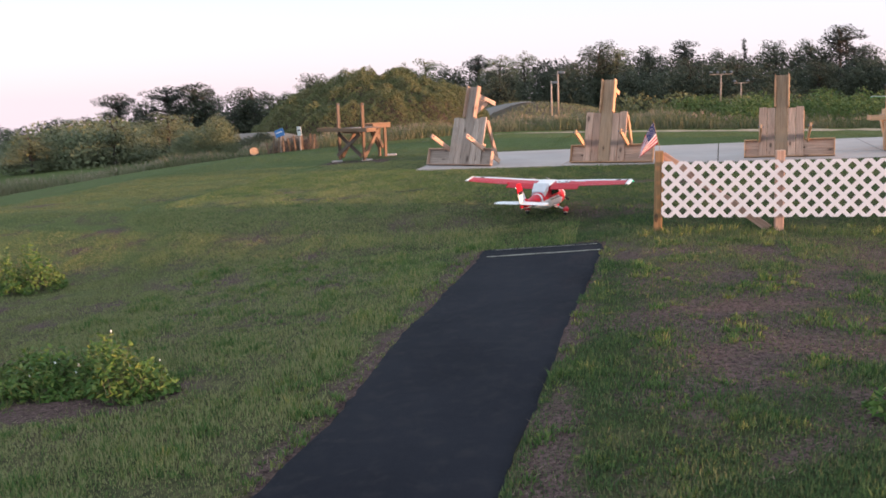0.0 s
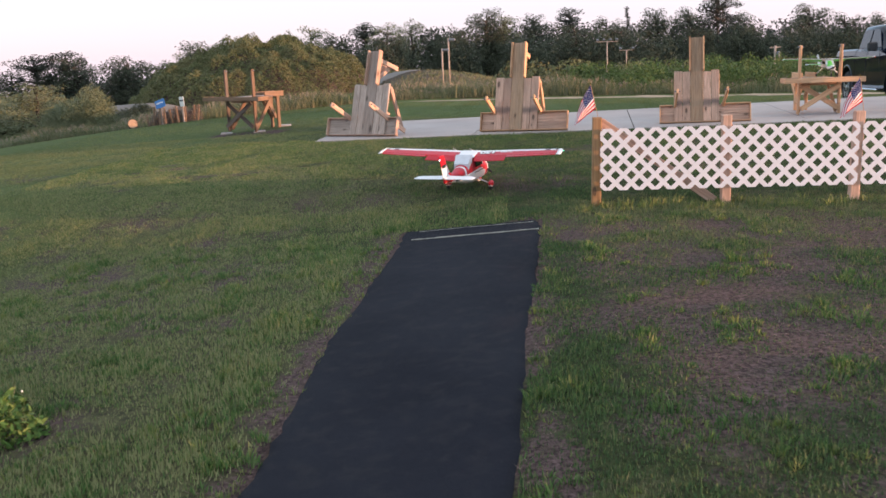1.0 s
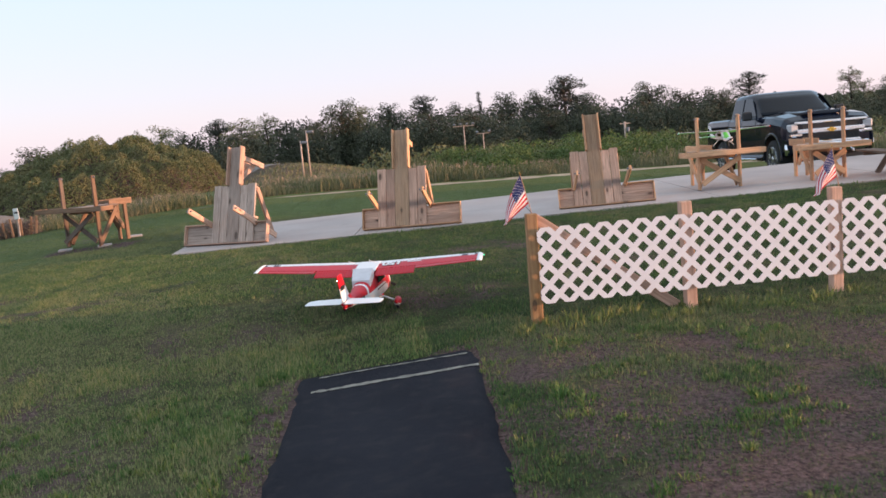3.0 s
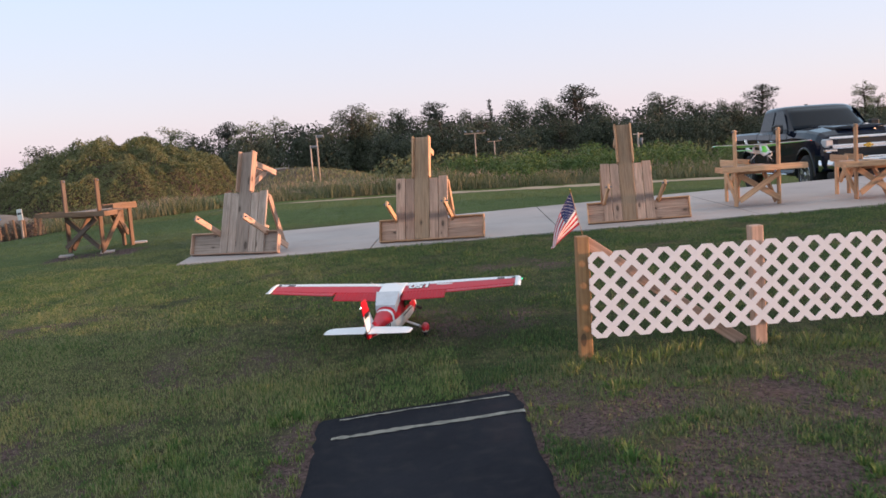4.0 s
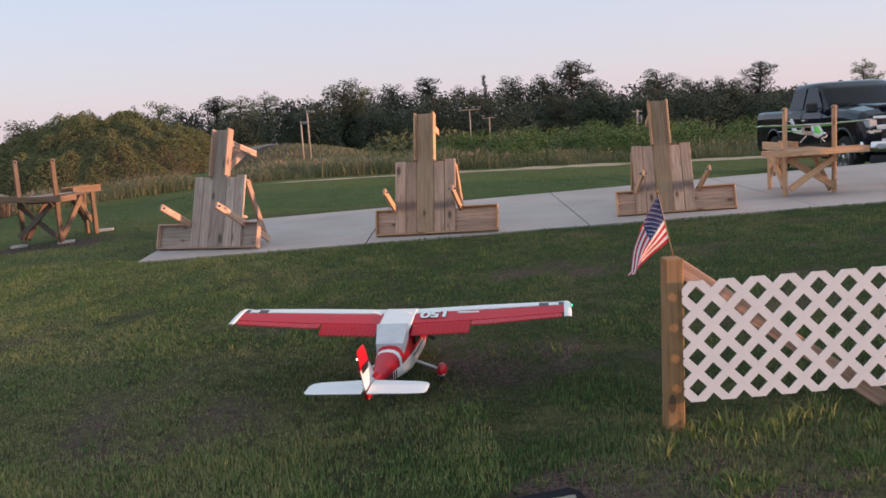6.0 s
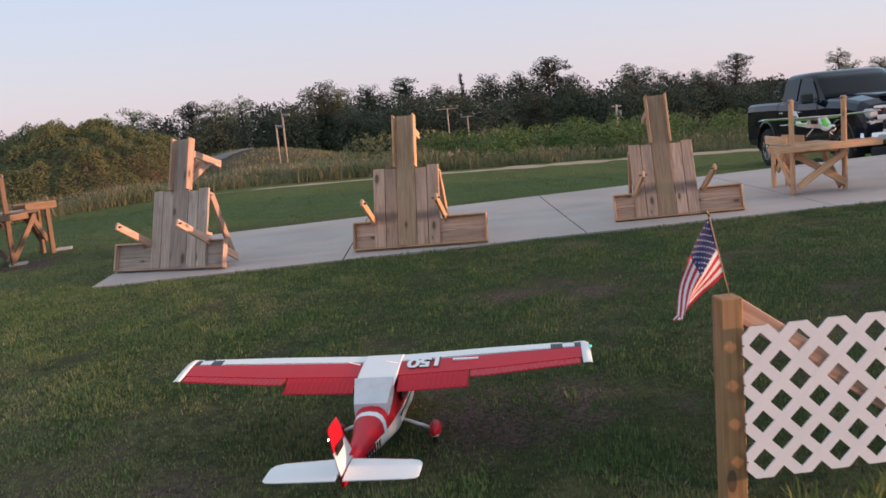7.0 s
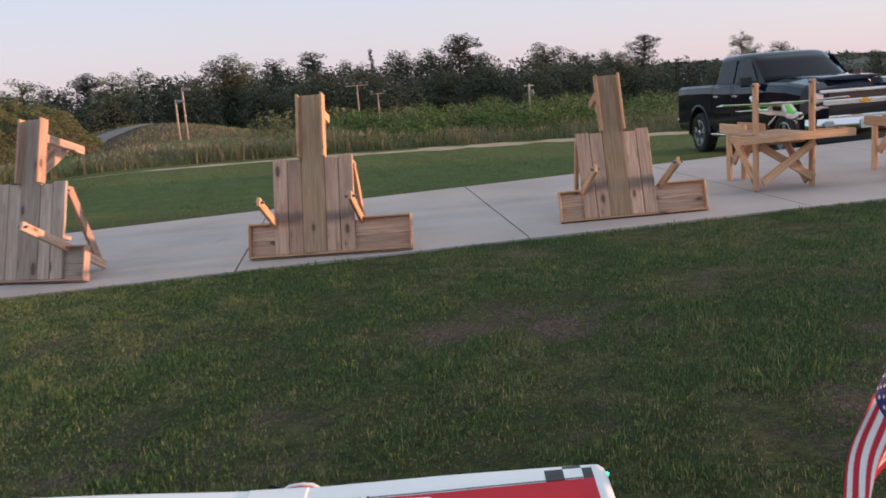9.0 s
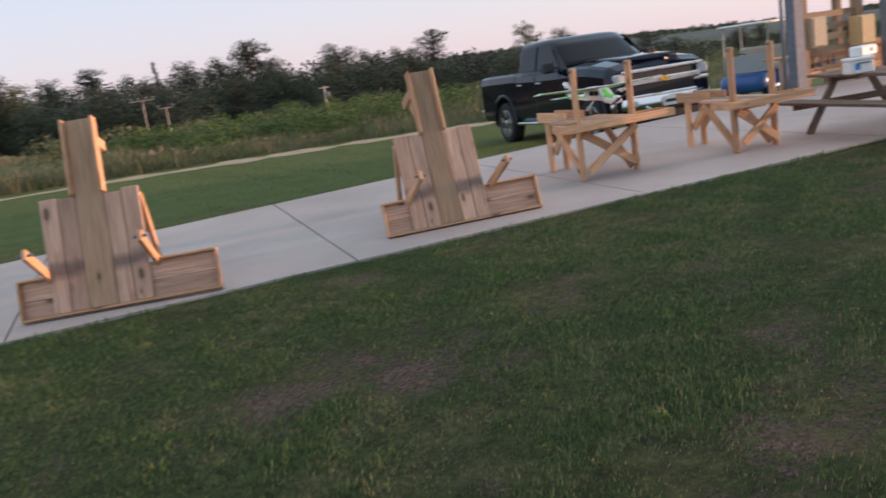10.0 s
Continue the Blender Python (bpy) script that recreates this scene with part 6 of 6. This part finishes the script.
for i, (x, y, mat, w) in enumerate(((8.70, 9.15, STEEL, 0.17), (8.93, 9.25, WOOD_MID, 0.13), (10.2, 9.4, WOOD_MID, 0.13), (10.75, 9.3, STEEL, 0.17), (13.4, 12.6, WOOD_MID, 0.13))):
    board("post", (x, y, slab_height(x) - 0.02), (x, y, 2.9), w, w, mat, shelter, (0, -1, 0), "galvanised steel post" if mat is STEEL else "square timber post")
bar("conduit", (8.42, 9.1, slab_height(8.4)), (8.42, 9.1, 2.85), 0.028, STEEL, shelter, "grey conduit pipe")
for y in (9.25,):
    board("beam", (8.6, y, 2.97), (13.2, y, 2.97), 0.19, 0.05, WOOD_MID, shelter, (0, -1, 0))
board("roof", (10.9, 10.8, 3.12), (14.5, 10.8, 3.12), 3.6, 0.05, STEEL, shelter, label="sheet metal roof")
for z in (0.92, 1.14, 1.32, 1.52):
    board("rail", (8.95, 9.33, z), (10.2, 9.4, z), 0.11, 0.036, WOOD_MID, shelter, (0, -1, 0))
for x0, x1, z, mat in ((8.98, 9.28, 1.25, BOXTAN), (9.92, 10.24, 1.17, YELLOW)):
    cab = thing("wall_cabinet", "tan metal cabinet fixed to the shelter" if mat is BOXTAN else "yellow metal cabinet fixed to the shelter", "cabinet", SHELTER @ pose((x0 + x1) / 2, 9.22, z))
    part("case", boxed(x1 - x0, 0.2, 0.5, 0.012), mat, cab)
    part("door", boxed(x1 - x0 - 0.05, 0.02, 0.45, 0.006, 0, -0.112, 0), mat, cab)
bench = thing("workbench", "timber workbench with a lit board front under the shelter", "bench", SHELTER)
board("bench_top", (9.0, 9.75, 0.86), (10.9, 9.75, 0.86), 0.7, 0.04, WOOD_NEW, bench)
for k in range(4):
    board("back_board", (9.0, 9.45, 0.52 + 0.13 * k), (10.8, 9.47, 0.52 + 0.13 * k), 0.12, 0.02, WOOD_NEW, bench, (0, -1, 0))
for x in (9.1, 10.0, 10.8):
    board("leg", (x, 9.8, slab_height(x)), (x, 9.8, 0.84), 0.09, 0.09, WOOD, bench, (0, -1, 0))
for k in range(7):
    x = 9.08 + 0.10 * k + rng.uniform(-0.03, 0.03)
    t = thing("hand_tool", "dark hand tool hung on the bench board", "tool", SHELTER @ pose(x, 9.42, 0.80 + rng.uniform(-0.03, 0.03), 0, rng.uniform(-8, 8), 0), "tools on the bench")
    bar("shaft", (0, 0, -0.10), (0, 0, 0.08), 0.007, STEEL, t, seg=8)
    part("grip", boxed(0.035, 0.03, 0.08, 0.01, 0, 0, -0.11), DARKPLASTIC if k % 3 else BLUE, t)


def golf_cart(m):
    """y to the front, x to the right."""
    th = thing("golf_cart", "blue golf cart with a pale roof and cream seat", "golf cart", m)
    part("body", loft([oval(0, y, z, w, h, 16, 5) for y, z, w, h in ((-1.15, 0.55, 1.0, 0.3), (-1.05, 0.55, 1.15, 0.42), (-0.2, 0.52, 1.18, 0.42), (-0.1, 0.36, 1.18, 0.16), (0.55, 0.36, 1.18, 0.16), (0.65, 0.50, 1.15, 0.45), (1.0, 0.52, 1.05, 0.42), (1.18, 0.46, 0.8, 0.26))]), BLUE, th, "blue plastic body", smooth=True)
    part("seat", boxed(1.05, 0.5, 0.16, 0.05, 0, -0.35, 0.80), CREAM, th)
    part("seat_back", boxed(1.05, 0.12, 0.42, 0.05), CREAM, th, m=pose(0, -0.66, 1.06, -10))
    for s in (-1, 1):
        for y, lean in ((-0.72, 0.05), (0.70, -0.12)):
            bar("roof_post", (s * 0.5, y, 0.62), (s * 0.5, y + lean, 1.78), 0.02, CREAM, th)
        for y in (-0.80, 0.82):
            bar("wheel", (s * 0.42, y, 0.22), (s * 0.58, y, 0.22), 0.22, TYRE, th, seg=20)
            bar("hub", (s * 0.56, y, 0.22), (s * 0.595, y, 0.22), 0.11, ALLOY, th, seg=14)
    part("roof", loft([oval(0, y, 1.82, w, h, 16, 5) for y, w, h in ((-0.95, 1.0, 0.02), (-0.9, 1.12, 0.06), (0.85, 1.12, 0.06), (0.92, 1.0, 0.02))]), PAPER, th, "pale roof canopy", smooth=True)
    part("windscreen", boxed(0.98, 0.008, 0.40, 0.002), SCREEN, th, m=pose(0, 0.64, 0.94, 6))
    wheel = [[(0.2 + (0.17 + t * math.cos(b)) * math.cos(a), 0.33, 1.0 + (0.17 + t * math.cos(b)) * math.sin(a) + t * 0) for a in np.linspace(0, 2 * math.pi, 18, endpoint=False)] for t, b in ((0.012, 0), (-0.012, 0))]
    part("steering_wheel", loft(wheel, caps=False), DARKPLASTIC, th)
    bar("steering_column", (0.2, 0.33, 1.0), (0.2, 0.6, 0.6), 0.018, DARKPLASTIC, th)
    return th


CX, CY = 14.8, 16.2
golf_cart(pose(CX, CY, ground_height(CX, CY), 0, 0, 120))

# ---- poles, masts, signs ----
for x, y, top, r in ((-5.35, 62, 2.5, 0.075), (-5.75, 60.5, 1.75, 0.07)):
    th = thing("wooden_pole", "bare wooden pole with a lamp head at the dirt road", "pole", pose(x, y, ground_height(x, y)), "poles by the road")
    hgt = top - ground_height(x, y)
    part("shaft", rod(r, hgt + 0.2, 10, r * 0.8), WOOD_GREY, th, m=pose(0, 0, hgt / 2 - 0.1, 0, -90, 0), smooth=True)
    part("lamp_head", boxed(0.5, 0.3, 0.2, 0.05), STEEL, th, m=pose(0.28, 0, hgt - 0.12))
for x, y, top, n in ((9.63, 90, 2.0, 4), (11.65, 90, 1.05, 2)):
    g = ground_height(x, y)
    th = thing("light_mast", "field floodlight mast with a crossbar of lamps", "light mast", pose(x, y, g), "floodlight masts")
    bar("pole", (0, 0, -0.1), (0, 0, top - g), 0.06, WOOD_GREY, th)
    board("crossbar", (-1.15 if n > 2 else -0.75, 0, top - g - 0.05), (1.15 if n > 2 else 0.75, 0, top - g - 0.05), 0.07, 0.07, WOOD_GREY, th)
    for k in range(n):
        xx = (k / (n - 1) - 0.5) * (2.0 if n > 2 else 1.3)
        part("floodlight", boxed(0.28, 0.2, 0.17, 0.04), STEEL, th, "grey floodlight head", pose(xx, -0.1, top - g + 0.16, 20))


x, y, top = 22.75, 75.0, 1.0
g = ground_height(x, y)
th = thing("utility_pole", "short dark utility pole with a grey transformer can beyond the reeds", "pole", pose(x, y, g))
bar("shaft", (0, 0, -0.1), (0, 0, top - g), 0.09, WOOD_GREY, th)
bar("transformer", (0.25, -0.1, top - g - 1.1), (0.25, -0.1, top - g - 0.5), 0.13, STEEL, th, "grey transformer can", seg=14)
board("crossarm", (-0.45, 0, top - g - 0.15), (0.45, 0, top - g - 0.15), 0.09, 0.09, WOOD_GREY, th)


def sign(x, y, top, w, h, mat, label, turn, tilt=0):
    g = ground_height(x, y)
    th = thing("sign", label, "sign", pose(x, y, g, 0, 0, turn))
    board("stake", (0, 0.03, -0.05), (0, 0.03, top - g), 0.07, 0.04, WOOD_GREY, th, (0, -1, 0))
    part("panel", boxed(w, 0.02, h, 0.005), mat, th, m=pose(0, 0, top - g - h / 2, 0, tilt))
    part("print_bar", boxed(w * 0.7, 0.004, h * 0.16, 0, 0, -0.0125, h * 0.1), WHITE if mat is SIGNBLUE else BLACK, th, m=pose(0, 0, top - g - h / 2, 0, tilt))


sign(-13.75, 24.2, 0.12, 0.46, 0.29, SIGNBLUE, "blue tilted sign panel on a stake by the reeds", -20, -16)
sign(-12.85, 24.0, 0.22, 0.19, 0.36, PAPER, "white notice on a stake by the reeds", -15, -4)
for k in range(9):
    x, y = -14.3 + 0.24 * k, 24.3 + rng.uniform(-0.2, 0.2)
    g = ground_height(x, y)
    st = thing("old_stake", "brown weathered stake leaning at the reeds' edge", "stake", pose(x, y, g, rng.uniform(-8, 8), rng.uniform(-8, 8)), "stakes by the reeds")
    board("shaft", (0, 0, -0.05), (0, 0, rng.uniform(0.5, 0.75)), 0.06, 0.05, WOOD_BROWN, st, (0, -1, 0))
log = thing("cut_log", "pale cut log end lying at the reeds' edge", "log", pose(-14.75, 23.9, ground_height(-14.75, 23.9) + 0.2, 0, 12, 113))
part("trunk", rod(0.175, 0.6, 14), BARK, log, smooth=True)
part("cut_face", rod(0.165, 0.02, 14), WOOD_MID, log, "pale sawn face", pose(-0.302, 0, 0))
